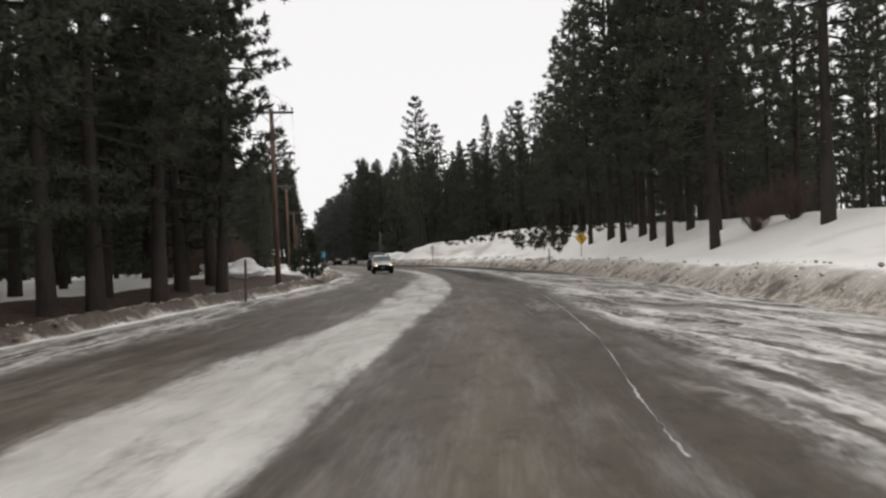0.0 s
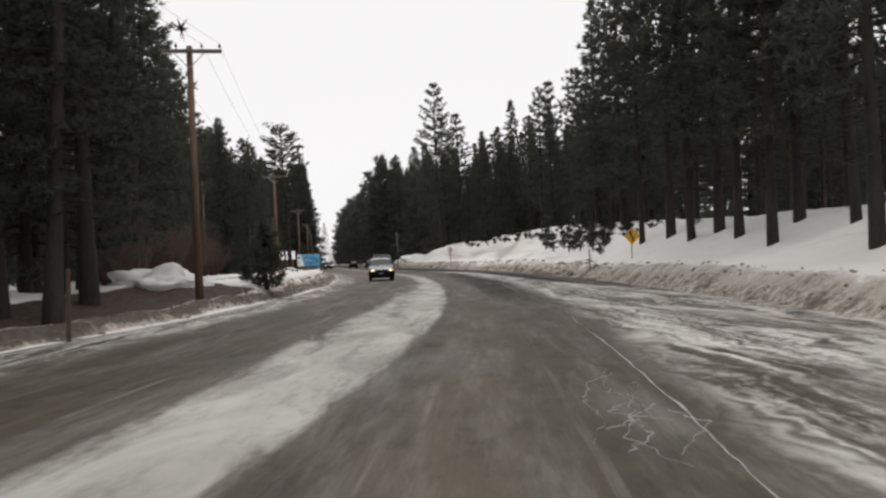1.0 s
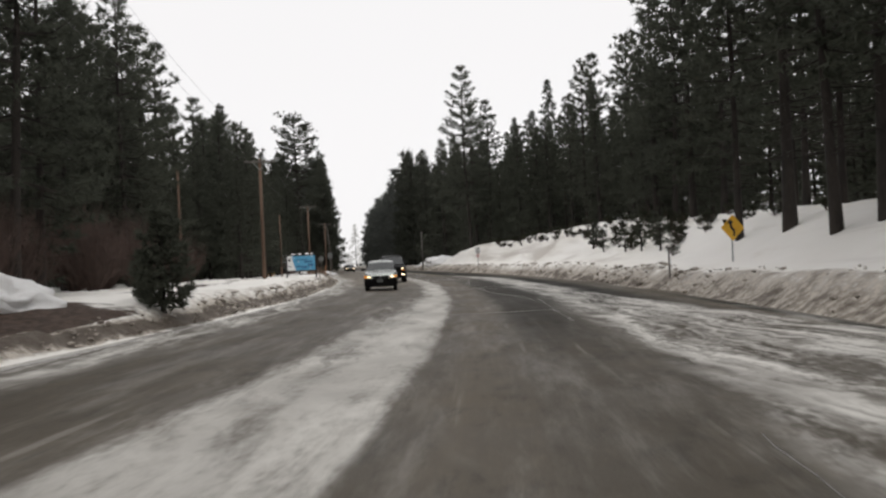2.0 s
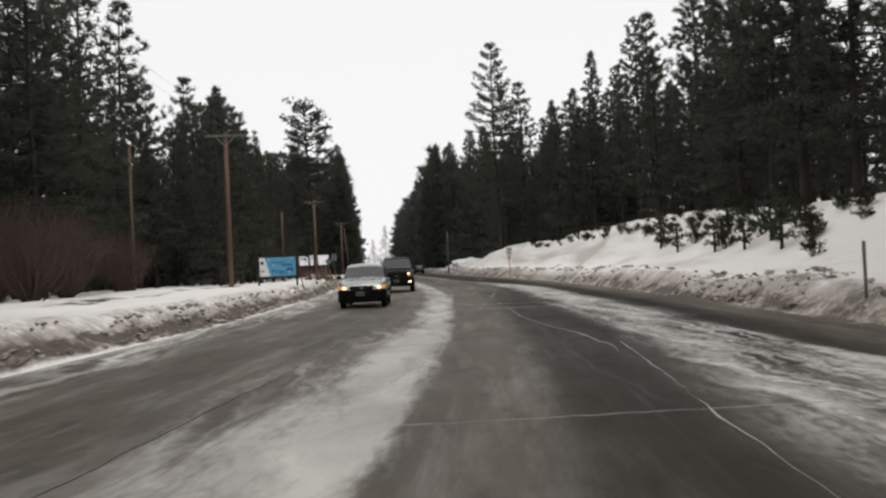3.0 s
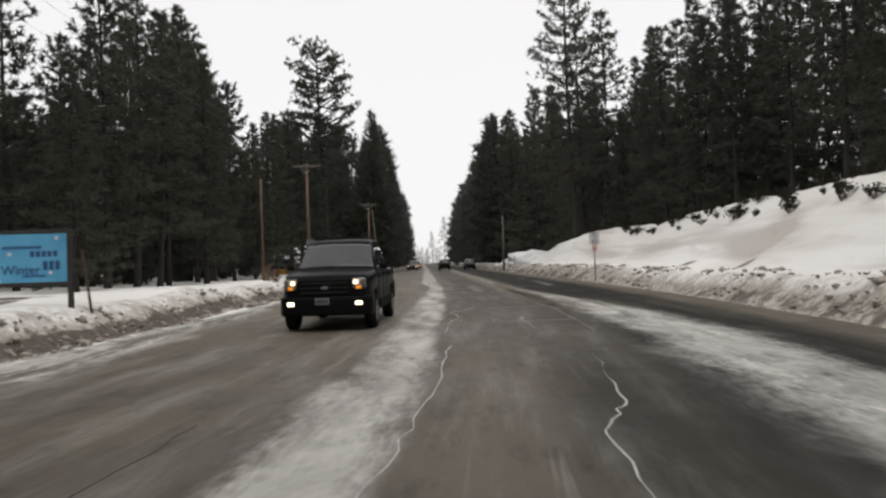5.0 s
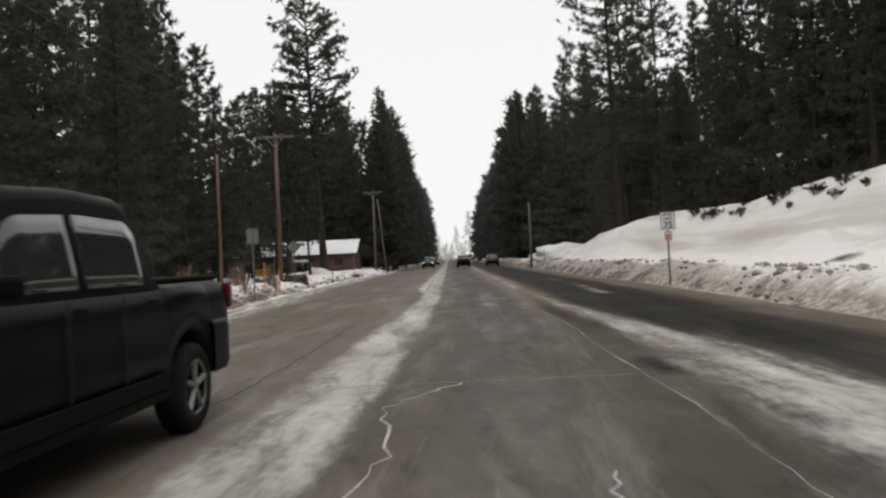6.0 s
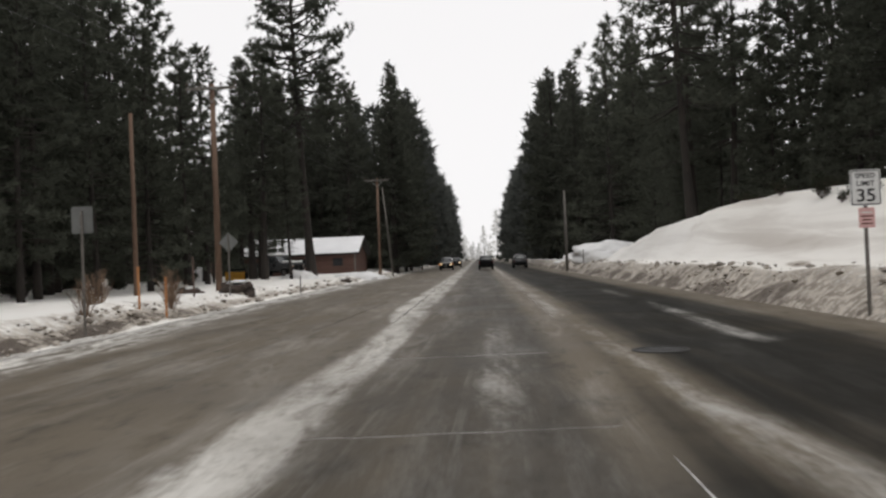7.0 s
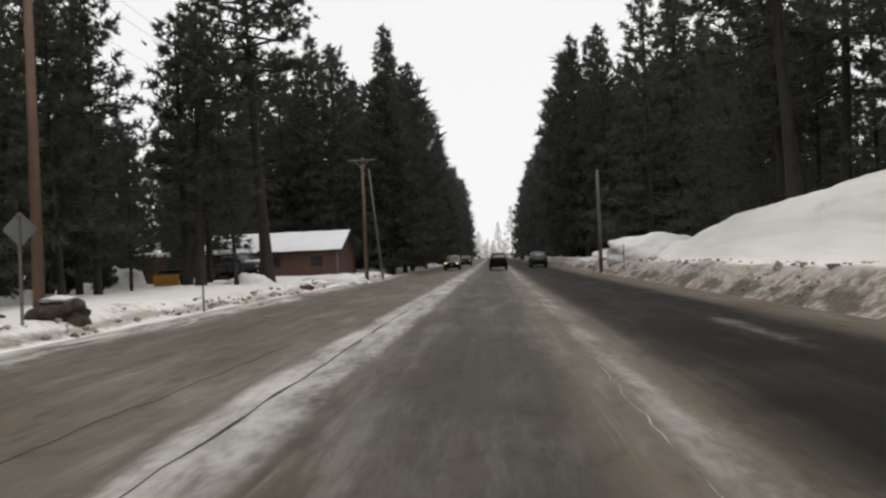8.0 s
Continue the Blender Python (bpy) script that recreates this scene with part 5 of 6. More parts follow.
def canopy(W, cowl_y, cowl_z, belt_z, H, roof_a, roof_b, tail_y):
    """A grid of points over a car's rounded upper body, from one sill of the windows over the roof to the other."""
    ys = np.linspace(cowl_y - 0.02, tail_y + 0.03, 73)
    key = ((cowl_y, roof_a, (roof_a + roof_b) / 2, roof_b, tail_y), (cowl_z - 0.03, H - 0.05, H - 0.005, H - 0.03, belt_z - 0.04))
    rise = np.mean([np.interp(ys + d, *key) for d in np.linspace(-0.10, 0.10, 9)], axis=0)
    grid = []
    for y, top in zip(ys, rise):
        base = np.interp(y, (cowl_y, cowl_y + 0.6), (cowl_z - 0.05, belt_z - 0.05))
        h = max(top - base, 0.01)
        lo = W / 2 * 0.925
        xt = lo + (W / 2 * 0.79 - lo) * h / (H - belt_z)
        rc = min(0.10, 0.45 * h)
        half = [(lo + (xt - lo) * f, base + (h - rc) * f) for f in (0, 0.10, 0.25, 0.45, 0.65, 0.86, 1.0)]
        half += [(xt - rc * (1 - math.cos(a)), top - rc * (1 - math.sin(a))) for a in (0.4, 0.8, 1.2, 1.57)]
        xe = half[-1][0]
        half += [(xe * f, top + 0.03 * (1 - f * f)) for f in (0.75, 0.5, 0.25, 0.0)]
        ring = [(-x, z) for x, z in half] + [(x, z) for x, z in reversed(half[:-1])]
        front, back = float(smooth(roof_a + 0.3, roof_a - 0.1, y)), float(smooth(roof_b - 0.2, roof_b + 0.1, y))
        grid.append([Vector((x, y + (back - front) * 0.11 * (1 - (x / lo) ** 2), z)) for x, z in ring])
    return ys, grid


def sheet(grid, lift, close=False):
    """A bmesh over a grid of points; with lift, a raised skin with skirts."""
    bm = bmesh.new()
    nr, nc = len(grid), len(grid[0])
    def up(i, j):
        a = grid[min(i + 1, nr - 1)][j] - grid[max(i - 1, 0)][j]
        b = grid[i][min(j + 1, nc - 1)] - grid[i][max(j - 1, 0)]
        return grid[i][j] + (b.cross(a).normalized() * lift if lift else Vector())
    vs = [[bm.verts.new(up(i, j)) for j in range(nc)] for i in range(nr)]
    for i in range(nr - 1):
        for j in range(nc - 1):
            bm.faces.new((vs[i][j], vs[i][j + 1], vs[i + 1][j + 1], vs[i + 1][j]))
    if lift:
        rim = [(0, j) for j in range(nc)] + [(i, nc - 1) for i in range(1, nr)] + [(nr - 1, j) for j in range(nc - 2, -1, -1)] + [(i, 0) for i in range(nr - 2, 0, -1)]
        low = [bm.verts.new(grid[i][j]) for i, j in rim]
        for k in range(len(rim)):
            q = (k + 1) % len(rim)
            bm.faces.new((vs[rim[k][0]][rim[k][1]], low[k], low[q], vs[rim[q][0]][rim[q][1]]))
    bmesh.ops.recalc_face_normals(bm, faces=bm.faces)
    return bm


def wrap_bumper(W, y_end, y_back, z0, z1):
    """A bulky bumper that wraps round the end of a car back to its wheel arches."""
    bm = bmesh.new()
    rings = []
    for inset, z in ((0.30, z0), (0.05, z0), (0.0, z0 + 0.07), (0.0, z1 - 0.09), (0.03, z1 - 0.02), (0.30, z1)):
        X, D = W / 2 + 0.02 - inset * 0.5, (y_end - y_back) * (1 - inset * 0.5)
        ring = []
        for k in range(25):
            a = -math.pi / 2 + math.pi * k / 24
            ring.append(bm.verts.new((X * math.copysign(abs(math.sin(a)) ** 0.5, math.sin(a)), y_back + D * max(math.cos(a), 0.0) ** 0.5, z)))
        rings.append(ring)
    for a, b in zip(rings, rings[1:]):
        for k in range(24):
            bm.faces.new((a[k], a[k + 1], b[k + 1], b[k]))
    bmesh.ops.recalc_face_normals(bm, faces=bm.faces)
    return bm


def wheel(x, y, r, w, parent):
    z = r
    prof = ((0.62, -0.5), (0.86, -0.52), (0.97, -0.40), (1.0, -0.2), (1.0, 0.2), (0.97, 0.40), (0.86, 0.52), (0.62, 0.5))
    bm = bmesh.new()
    rings = [[bm.verts.new((x + k * w, y + r * f * math.cos(a), z + r * f * math.sin(a))) for f, k in prof] for a in [2 * math.pi * i / 28 for i in range(28)]]
    for i in range(28):
        p, q = rings[i], rings[(i + 1) % 28]
        for k in range(len(prof)):
            bm.faces.new((p[k], p[(k + 1) % len(prof)], q[(k + 1) % len(prof)], q[k]))
    ob = part("wheel", bm, RUBBER, parent, smooth=True)
    s = 1 if x > 0 else -1
    bm = bmesh.new()
    rod(bm, (x - 0.3 * w, y, z), (x + 0.30 * w * s, y, z), r * 0.62, r * 0.62, 24)
    part("rim_well", bm, CLAD, ob)
    bm = bmesh.new()
    rod(bm, (x + 0.30 * w * s, y, z), (x + 0.46 * w * s, y, z), r * 0.16, r * 0.13, 14)
    for k in range(24):
        a, b = 2 * math.pi * k / 24, 2 * math.pi * (k + 1) / 24
        rod(bm, (x + 0.44 * w * s, y + r * 0.60 * math.cos(a), z + r * 0.60 * math.sin(a)), (x + 0.44 * w * s, y + r * 0.60 * math.cos(b), z + r * 0.60 * math.sin(b)), r * 0.035, r * 0.035, 5)
    for k in range(5):
        a = 2 * math.pi * k / 5 + 0.3
        rod(bm, (x + 0.40 * w * s, y, z), (x + 0.40 * w * s, y + r * 0.6 * math.cos(a), z + r * 0.6 * math.sin(a)), r * 0.055, r * 0.085, 6)
    part("rim", bm, ALLOY, ob)


def swept_lamp(name, outline, sx, depth, material, parent):
    """A lamp with a slanted outline, mirrored for the other side of the car."""
    points = [(sx * u, z) for u, z in outline]
    bm = slab(points if sx > 0 else points[::-1], depth)
    bmesh.ops.bevel(bm, geom=bm.edges[:], offset=0.006, segments=1, affect="EDGES")
    bmesh.ops.recalc_face_normals(bm, faces=bm.faces)
    return part(name, bm, material, parent)


def car(name, m, label, L, W, H, wb, front, r, paint, nose_z, cowl_y, cowl_z, belt_z, roof_a, roof_b, tail_y, lit=True, clad=True, pickup=False, snow=False):
    """A car with its nose towards -y. roof_a, roof_b: where the roof begins and ends; tail_y: where the rear glass meets the body."""
    ob = empty(name, m, label, "pickup truck" if pickup else "car", "vehicles")
    axles = (-L / 2 + front, -L / 2 + front + wb)
    axle_height[0] = r
    zb = 0.30 if not pickup else 0.42
    body = part("body", shell(L, W, zb, nose_z, cowl_y, cowl_z, belt_z, belt_z - (0.02 if not pickup else 0.0), axles, r * 1.22), paint, ob, smooth=True)
    ys, grid = canopy(W, cowl_y, cowl_z, belt_z, H, roof_a, roof_b, tail_y)
    part("cabin", sheet(grid, 0.0), paint, ob, smooth=True)
    span = tail_y - cowl_y
    def cells(y0, y1, j0, j1):
        i0, i1 = int(np.argmin(abs(ys - y0))), int(np.argmin(abs(ys - y1)))
        return [row[j0:j1 + 1] for row in grid[i0:i1 + 1]]
    part("windshield", sheet(cells(cowl_y + 0.08, roof_a - 0.10, 8, 20), 0.007), PANE, ob, smooth=True)
    part("rear_window", sheet(cells(roof_b + 0.08, tail_y - 0.06, 9, 19), 0.007), PANE, ob, smooth=True)
    cuts = ((0.20, 0.425), (0.44, 0.70), (0.715, 0.91)) if not pickup else ((0.20, 0.52), (0.56, 0.90))
    for u0, u1 in cuts:
        part("side_window", sheet(cells(cowl_y + span * u0, cowl_y + span * u1, 1, 5), 0.007), PANE, ob, smooth=True)
        part("side_window", sheet(cells(cowl_y + span * u0, cowl_y + span * u1, 23, 27), 0.007), PANE, ob, smooth=True)
    nose = -L / 2
    under = CLAD if clad else paint
    bump_z = 0.50 if not pickup else 0.62
    arch = r * 1.22
    part("front_bumper", wrap_bumper(W, nose - 0.05, axles[0] - arch + 0.01, zb - 0.07, nose_z - 0.20 if not pickup else nose_z - 0.42), under, ob, smooth=True)
    part("rear_bumper", wrap_bumper(W, L / 2 + 0.05, axles[1] + arch - 0.01, zb + 0.04, belt_z - 0.36), under, ob, smooth=True)
    grille_w, grille_h, grille_z = (W * 0.50, 0.15, nose_z - 0.14) if not pickup else (W * 0.56, 0.36, nose_z - 0.24)
    grille = part("grille", block(bmesh.new(), 0, nose + 0.015, grille_z, grille_w, 0.08, grille_h, bevel=0.03), CLAD, ob)
    for k in (-1, 0, 1):
        part("slat", block(bmesh.new(), 0, nose - 0.03, grille_z + k * grille_h * 0.28, grille_w * 0.92, 0.02, 0.018), BLACK, grille)
    part("badge", slab([(0.085 * math.cos(a * 0.5236), grille_z + 0.035 * math.sin(a * 0.5236)) for a in range(12)], 0.01), ALLOY, grille).location.y = nose - 0.045
    for sx in (-1, 1):
        hx = sx * W * 0.365
        if pickup:
            lw, lh, yaw = 0.30, 0.24, sx * 0.28
            turned = Euler((0, 0, yaw)).to_matrix()
            case = part("headlight", block(bmesh.new(), hx, nose + 0.10, nose_z - 0.16, lw, 0.22, lh, turned, bevel=0.05), ALLOY, ob, smooth=True)
            part("lens", block(bmesh.new(), hx - sx * 0.05, nose - 0.035, nose_z - 0.125, lw * 0.50, 0.03, lh * 0.42, turned, bevel=0.014), LENS if lit else PLATE_BACK, case)
            part("bulb", block(bmesh.new(), hx - sx * 0.06, nose - 0.051, nose_z - 0.13, lw * 0.24, 0.02, lh * 0.30, turned, bevel=0.009), LAMP if lit else PLATE_BACK, case)
            part("indicator", block(bmesh.new(), hx, nose - 0.015, nose_z - 0.24, lw * 0.4, 0.03, lh * 0.3, turned, bevel=0.01), AMBER if lit else ORANGE, case)
            part("fog_lamp", block(bmesh.new(), hx, nose - 0.05, bump_z, 0.14, 0.03, 0.07, bevel=0.012), LAMP if lit else WHITE, ob)
        else:
            case = swept_lamp("headlight", ((0.0, -0.085), (0.50, -0.06), (0.50, 0.085), (0.26, 0.07), (0.10, 0.01)), sx, 0.16, paint, ob)
            case.matrix_basis = pose(sx * W * 0.228, nose - 0.062, nose_z - 0.125, 0, 0, math.degrees(sx * 0.27))
            for piece, outline, out, glow, dull in (("lens", ((0.10, -0.065), (0.34, -0.055), (0.36, 0.065), (0.26, 0.058), (0.13, 0.005)), 0.012, LENS, PLATE_BACK),
                                                    ("bulb", ((0.17, -0.035), (0.27, -0.035), (0.28, 0.03), (0.19, 0.015)), 0.022, LAMP, PLATE_BACK),
                                                    ("indicator", ((0.35, -0.050), (0.49, -0.048), (0.49, 0.072), (0.37, 0.064)), 0.012, AMBER, ORANGE)):
                swept_lamp(piece, outline, sx, 0.04, glow if lit else dull, case).location.y = -out
        part("tail_light", block(bmesh.new(), sx * W * 0.44, L / 2 - 0.04, belt_z - 0.16, 0.13, 0.10, 0.26, bevel=0.02), RED, ob)
        part("mirror", block(bmesh.new(), sx * (W / 2 + 0.09), cowl_y + 0.26, cowl_z + 0.08, 0.19, 0.11, 0.13, bevel=0.04), CLAD, ob)
        part("side_moulding", block(bmesh.new(), sx * (W / 2 + 0.004), (axles[0] + axles[1]) / 2, 0.62 if not pickup else 0.55, 0.03, wb - 2.9 * r, 0.13, bevel=0.01), CLAD, ob)
        part("sill", block(bmesh.new(), sx * (W / 2 - 0.05), (axles[0] + axles[1]) / 2, zb + 0.02, 0.10, wb - 2.6 * r, 0.10, bevel=0.02), CLAD, ob)
        for u in ((0.40, 0.70) if not pickup else (0.50, 0.93)):
            part("door_handle", block(bmesh.new(), sx * (W / 2 + 0.006), cowl_y + span * u - 0.12, belt_z - 0.12, 0.03, 0.14, 0.035, bevel=0.008), CLAD, ob)
        for u in (0.03, 0.40, 0.70):
            part("door_seam", block(bmesh.new(), sx * (W / 2 - 0.003), cowl_y + span * u, (belt_z + 0.55) / 2 - 0.02, 0.012, 0.010, belt_z - 0.62), BLACK, ob)
        for y in axles:
            wheel(sx * (W / 2 - 0.12), y, r, 0.21 if not pickup else 0.26, ob)
        part("wiper", rod(bmesh.new(), (sx * 0.12 + 0.1, cowl_y - 0.03, cowl_z + 0.035), (sx * 0.12 - 0.42, cowl_y + 0.05, cowl_z + 0.075), 0.012, 0.008, 6), BLACK, ob)
        if not pickup:
            rail = part("roof_rail", block(bmesh.new(), sx * W * 0.345, (roof_a + roof_b) / 2 + 0.15, H + 0.055, 0.04, (roof_b - roof_a) * 0.78, 0.03, bevel=0.01), CLAD, ob)
            for fy in (-0.36, 0.36):
                part("rail_foot", block(bmesh.new(), sx * W * 0.345, (roof_a + roof_b) / 2 + 0.15 + fy * (roof_b - roof_a), H + 0.02, 0.05, 0.10, 0.06, bevel=0.01), CLAD, rail)
    plate = part("number_plate", block(bmesh.new(), -0.05, nose - 0.078, bump_z + 0.05, 0.31, 0.015, 0.15, bevel=0.004), PLATE_BACK, ob, "plain plate with dark bars")
    for k in range(5):
        part("printed_bar", block(bmesh.new(), -0.05 + (k - 2) * 0.05, nose - 0.087, bump_z + 0.05, 0.03, 0.004, 0.07), BLACK, plate)
    if pickup:
        part("bed_cover", block(bmesh.new(), 0, (tail_y + L / 2) / 2 + 0.05, belt_z + 0.03, W * 0.80, L / 2 - tail_y - 0.25, 0.05, bevel=0.015), CLAD, ob)
    if snow:
        for cy, sy, z, w in (((roof_a + roof_b) / 2, roof_b - roof_a, H, W * 0.72), ((nose + cowl_y) / 2, (cowl_y - nose) * 0.8, cowl_z + 0.02, W * 0.8)):
            part("snow_cover", block(bmesh.new(), 0, cy, z + 0.07, w, sy, 0.2, bevel=0.08), SNOW, ob, "settled snow", True)
    return ob


SUV = dict(L=4.55, W=1.80, H=1.665, wb=2.62, front=0.86, r=0.34, nose_z=0.90, cowl_y=-1.06, cowl_z=1.09, belt_z=1.06, roof_a=-0.28, roof_b=1.85, tail_y=2.16)
TRUCK = dict(L=5.89, W=2.03, H=2.07, wb=3.68, front=0.95, r=0.40, nose_z=1.20, cowl_y=-1.45, cowl_z=1.32, belt_z=1.33, roof_a=-0.70, roof_b=0.85, tail_y=1.15)
car("silver_suv", pose(10.86, 72.5, 0.004, 0, 0, -4.9), "silver compact SUV with black bumpers and lit headlights", paint=SILVER, **SUV)
car("black_pickup", pose(12.95, 89.75, 0.004, 0, 0, -3.3), "black crew-cab pickup truck with lit headlights and fog lamps", paint=BLACKPAINT, clad=False, pickup=True, **TRUCK)
car("dark_suv", pose(*chart_point(18.0, 306.0), 0.004, 0, 0, 180), "black SUV seen from behind on the wet road", paint=BLACKPAINT, lit=False, **SUV)
car("grey_car", pose(*chart_point(22.3, 315.0), 0.004, 0, 0, 180), "dark grey car throwing up spray on the road", paint=GREYPAINT, lit=False, **SUV)
car("oncoming_car", pose(*chart_point(12.9, 322.0), 0.004, 0, 0, 0), "dark grey oncoming car with lit headlights", paint=GREYPAINT, **SUV)
car("oncoming_car", pose(*chart_point(13.3, 372.0), 0.004, 0, 0, 0), "dark oncoming car with lit headlights, far off", paint=BLACKPAINT, **SUV)
car("parked_pickup", pose(*chart_point(-2.6, 278.0), float(ground_z(278, -19)) - 0.02, 0, 0, 60), "parked dark pickup truck with snow on its roof", paint=GREYPAINT, lit=False, pickup=True, snow=True, **TRUCK)


# ---- marks on the road ----
def ribbon(name, points, width, material, label, seed=0, jag=0.05, steps=6, lift=0.006, group="cracks in the asphalt", floor=0.12):
    """A thin uneven strip along points (station, offset), lying on the road."""
    rng = random.Random(seed)
    line = []
    for (ya, oa), (yb, ob_) in zip(points, points[1:]):
        for k in range(steps):
            t = k / steps
            y, o = ya + (yb - ya) * t, oa + (ob_ - oa) * t
            line.append((y + rng.uniform(-jag, jag), o + rng.uniform(-jag, jag)))
    line.append(points[-1])
    v, f = [], []
    for k, (y, o) in enumerate(line):
        x = float(line_x(y)) + o
        a, b = line[max(k - 1, 0)], line[min(k + 1, len(line) - 1)]
        d = Vector((float(line_x(b[0]) - line_x(a[0])) + b[1] - a[1], b[0] - a[0])).normalized()
        w = width * 0.62 * (floor * max(0.6 + 0.9 * noise.noise((y * 0.21, 3.3, seed)), 0.1) + 0.62 * max(0.42 + 1.7 * noise.noise((y * 0.55, o * 0.9, seed * 1.7)), 0.0) * rng.uniform(0.5, 1.1)) / 2
        for s, h in ((-1, 0.0), (0, lift), (1, 0.0)):
            v.append((*chart_point(x + s * d.y * w, y - s * d.x * w), 0.002 + h))
        if k:
            q = (k - 1) * 3
            f += [(q, q + 1, q + 4, q + 3), (q + 1, q + 2, q + 5, q + 4)]
    return tagged(link_mesh(name, v, f, material), label, "road crack", group)


WHITECRACK = "snow-filled crack in the wet asphalt"
ribbon("road_crack", LANE, 0.06, CRACK, WHITECRACK, 1, 0.02, 10, floor=0.2)
ribbon("road_crack", [(70, 1.93), (75.8, 1.93), (80, 2.02), (86.2, 2.14)], 0.05, CRACK, WHITECRACK, 2, 0.02, 10, floor=0.2)
ribbon("road_crack", [(106, 0.76), (103, 0.8), (98, 0.86), (96.2, 0.98), (91.8, 1.34), (90.4, 1.54), (88.1, 1.76), (86.8, 1.79), (86, 1.9), (84.9, 1.92), (84.1, 1.86)], 0.09, CRACK, WHITECRACK, 3, 0.015, 6)
ribbon("road_crack", [(135, 1.8), (140, 1.75), (146, 1.65), (153, 1.40), (158.3, 1.36), (166, 1.11)], 0.055, CRACK, WHITECRACK, 4, 0.03, 10)
ribbon("road_crack", [(186, 1.2), (192, 1.2), (198, 1.2), (206, 1.25), (220, 1.35)], 0.04, CRACK, WHITECRACK, 5, 0.03, 10)
for k, (y, a, b) in enumerate(((76.3, -1.0, 3.2), (104.7, -1.0, 2.6), (108.9, -0.9, 2.6), (139.7, -1.4, 1.8), (148.3, -2.2, 1.4), (167.5, -1.8, 0.9), (175.7, -2.0, 0.6))):
    ribbon("road_crack", [(y - 0.1, a), (y, (a + b) / 2), (y + 0.15, b)], 0.026, CRACK, WHITECRACK, 20 + k, 0.04, 9)
for k, pts in enumerate((
    [(131.8, -1.0), (124, -0.9), (119.4, -1.0), (114, -1.15), (111.7, -0.9), (110.5, -0.5), (109.0, -0.3)],
    [(110.2, 0.68), (109.2, 0.70), (108.4, 0.74)],
    [(129.4, 1.3), (123, 1.1), (120.6, 0.7), (116, 0.8)],
    [(136.0, -1.2), (140.2, -1.2), (143, -1.0), (146.0, -1.3), (147.4, -0.9), (148.2, -0.6)],
    [(136.5, 0.7), (139.0, 0.62), (140.4, 0.5), (142.0, 0.62)],
    [(29.0, 1.3), (30.4, 1.0), (32.6, 1.3), (33.9, 1.15), (36.0, 1.35), (37.6, 1.2)],
    [(31.2, 1.5), (32.0, 1.0), (32.6, 1.25)], [(29.5, 1.3), (31.0, 1.75), (31.9, 1.55)], [(30.2, 0.75), (31.8, 0.95), (33.0, 0.85), (34.6, 1.05), (35.5, 1.4)], [(29.8, 0.95), (30.6, 1.25), (31.3, 1.1), (32.4, 1.5)], [(30.9, 0.9), (31.6, 1.3), (33.4, 1.35)],
    [(32.5, 1.25), (34.0, 1.55), (35.2, 1.35)],
)):
    ribbon("road_crack", pts, 0.085 if k == 0 else 0.06 if k < 5 else 0.032, CRACK, WHITECRACK, 40 + k, 0.05, 7, floor=0.35 if k < 5 else 0.2)
SEAM = "dark longitudinal seam in the brown road surface"
ribbon("road_seam", [(70, -3.3), (78, -3.2), (90, -3.0)], 0.07, TAR, SEAM, 60, 0.04, 12)
ribbon("road_seam", [(108, -2.95), (114, -2.9), (122, -3.0)], 0.07, TAR, SEAM, 61, 0.04, 10)
ribbon("road_seam", [(146, -3.2), (153.7, -3.2), (157.1, -3.3), (163, -3.4)], 0.10, TAR, SEAM, 62, 0.05, 10)
ribbon("road_seam", [(184, -4.1), (190, -4.0), (195.6, -3.9), (203, -3.8)], 0.09, TAR, SEAM, 63, 0.05, 10)
ribbon("road_seam", [(186, -2.55), (196, -2.55), (210, -2.6), (240, -2.6)], 0.13, TAR, "dark line worn through the snow strip", 64, 0.03, 12)
ribbon("edge_line", [(y, -7.75 + float(shift(y)) + 0.08 * math.sin(y * 0.13)) for y in range(30, 300, 6)], 0.28, CRACK, "snow lodged along the edge of the asphalt", 72, 0.03, 5, 0.012, "edge lines")


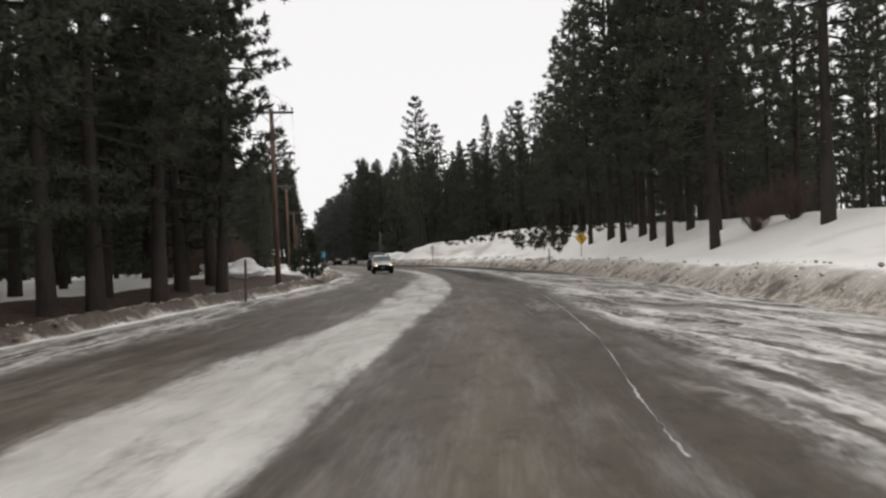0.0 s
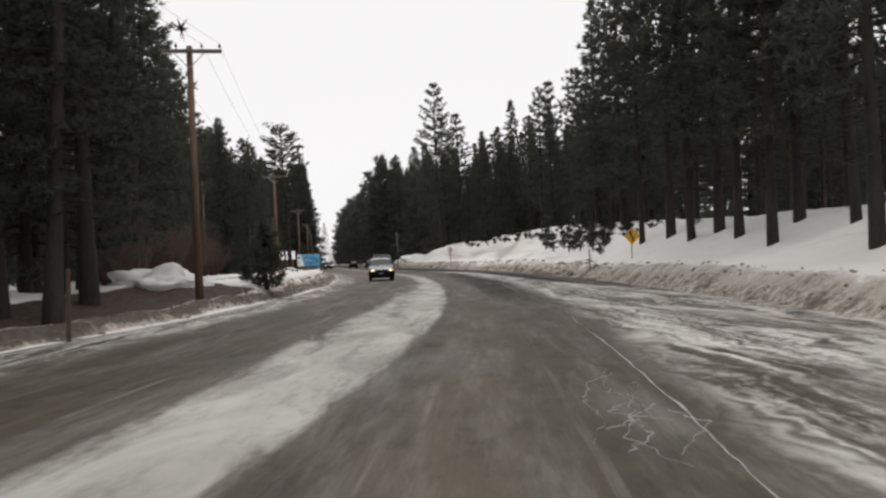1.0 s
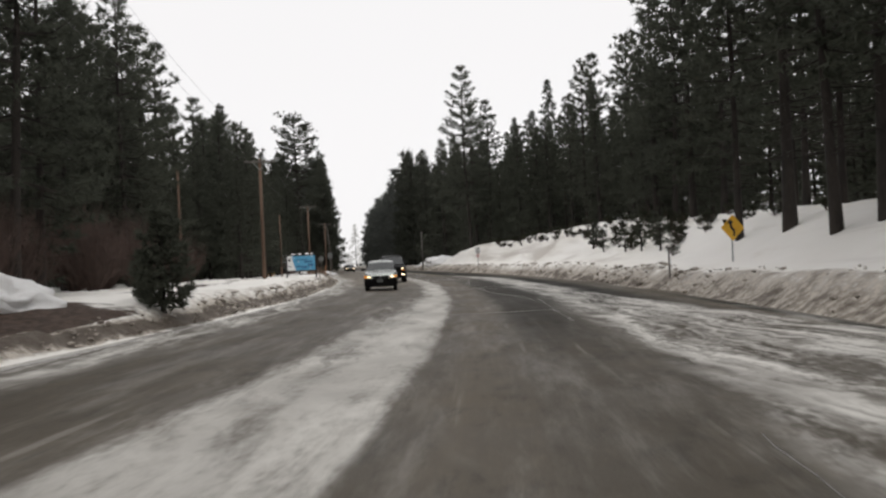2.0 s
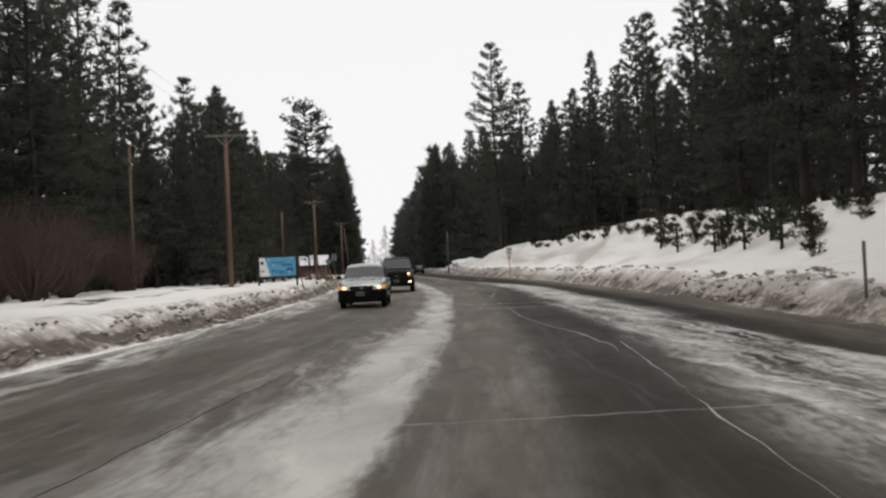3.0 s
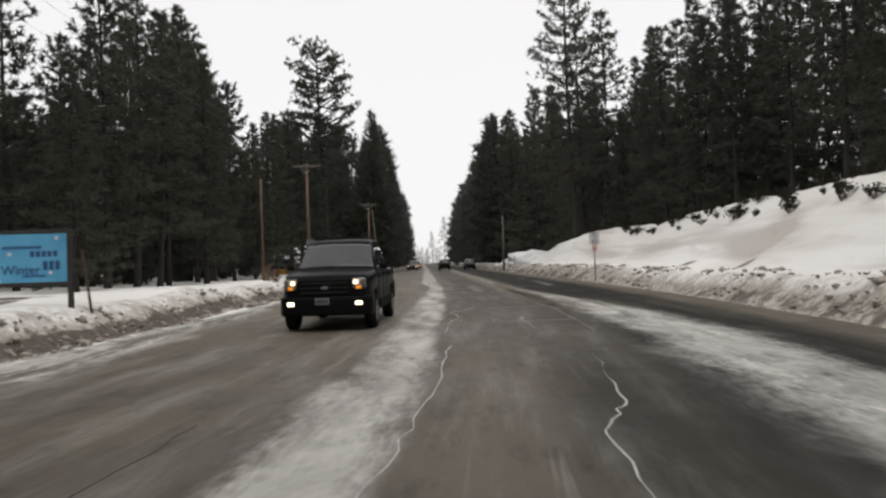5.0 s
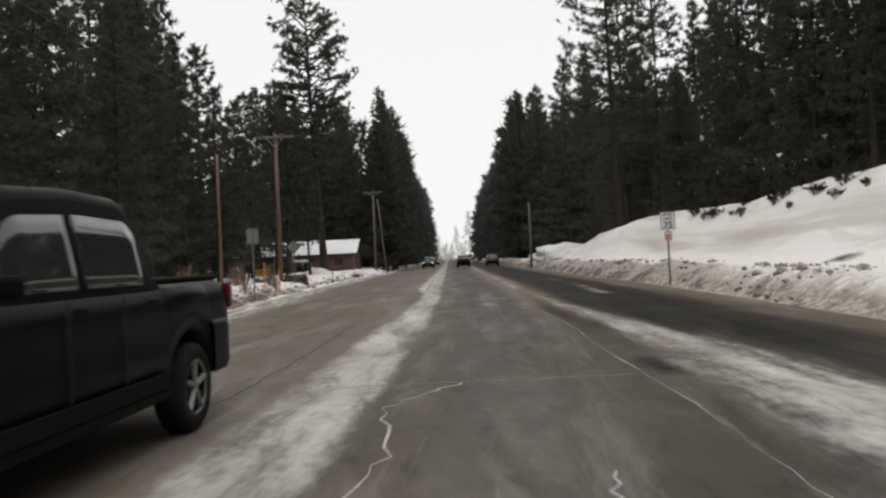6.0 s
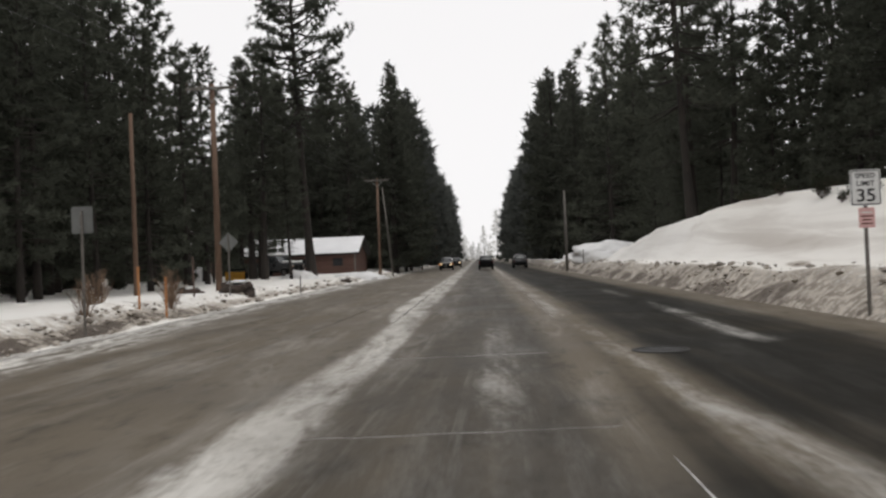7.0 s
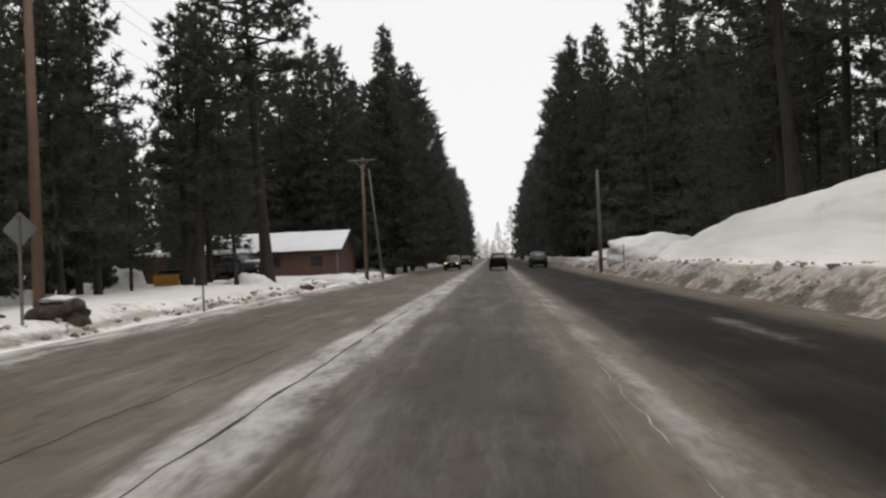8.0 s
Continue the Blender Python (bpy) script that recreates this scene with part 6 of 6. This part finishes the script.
def manhole():
    ob = empty("manhole", pose(*chart_point(19.87, 175.6), 0.003), "dark iron manhole cover in the road", "manhole")
    bm = bmesh.new()
    rod(bm, (0, 0, 0), (0, 0, 0.006), 0.36, 0.35, 32)
    part("cover", bm, IRON, ob)
    bm = bmesh.new()
    for k in range(32):
        a, b = 2 * math.pi * k / 32, 2 * math.pi * (k + 1) / 32
        vs = [bm.verts.new((r * math.cos(t), r * math.sin(t), 0.009)) for r, t in ((0.36, a), (0.42, a), (0.42, b), (0.36, b))]
        bm.faces.new(vs)
    bmesh.ops.remove_doubles(bm, verts=bm.verts, dist=0.001)
    bmesh.ops.solidify(bm, geom=bm.faces, thickness=0.006)
    part("frame", bm, TAR, ob)


manhole()


# ---- clods along the berms ----
def clods():
    rng = np.random.default_rng(4)
    ico = bmesh.new()
    bmesh.ops.create_icosphere(ico, subdivisions=1, radius=1.0)
    base = np.array([v.co for v in ico.verts])
    tris = np.array([[v.index for v in f.verts] for f in ico.faces])
    ico.free()
    for side, count, label in ((1, 4200, "dirty frozen clods on the plough berm"), (-1, 7000, "dirty frozen clods on the low plough berm")):
        vs, fs, n = [], [], 0
        for _ in range(count):
            y = 20 + 270 * rng.random()
            if side > 0:
                o = 6.85 + 1.8 * rng.random()
            else:
                o = float(shift(y)) - 8.12 - (1.1 if y > 72 else 0.6) * rng.random() ** 1.5
            if rng.random() < (0.9 if side > 0 else 0.7) and lumps(y, o * 0.5, 2.4, 31) < 0.05:
                continue
            if side > 0 and y < 75 and rng.random() < 0.7:
                continue
            if side < 0 and (y < 76 or y > 196) and rng.random() < 0.75:
                continue
            s = 0.018 + 0.055 * rng.random() ** 3 + (0.10 * rng.random() ** 10 if y > 78 else 0.0)
            z = land_z(y, o) + 0.05
            x, y = chart_point(float(line_x(y)) + o, y)
            k = 1 + rng.normal(size=(len(base), 1)) * 0.26
            p = base * k * (s * np.array((rng.uniform(0.7, 1.5), rng.uniform(0.7, 1.5), rng.uniform(0.5, 0.9)))) + np.array((x, y, z + s * 0.2))
            vs.append(p)
            fs.append(tris + n)
            n += len(p)
        ob = link_mesh("snow_clods", np.concatenate(vs).tolist(), np.concatenate(fs).tolist(), CLOD)
        tagged(ob, label, "snow clods", kind="stuff")


clods()
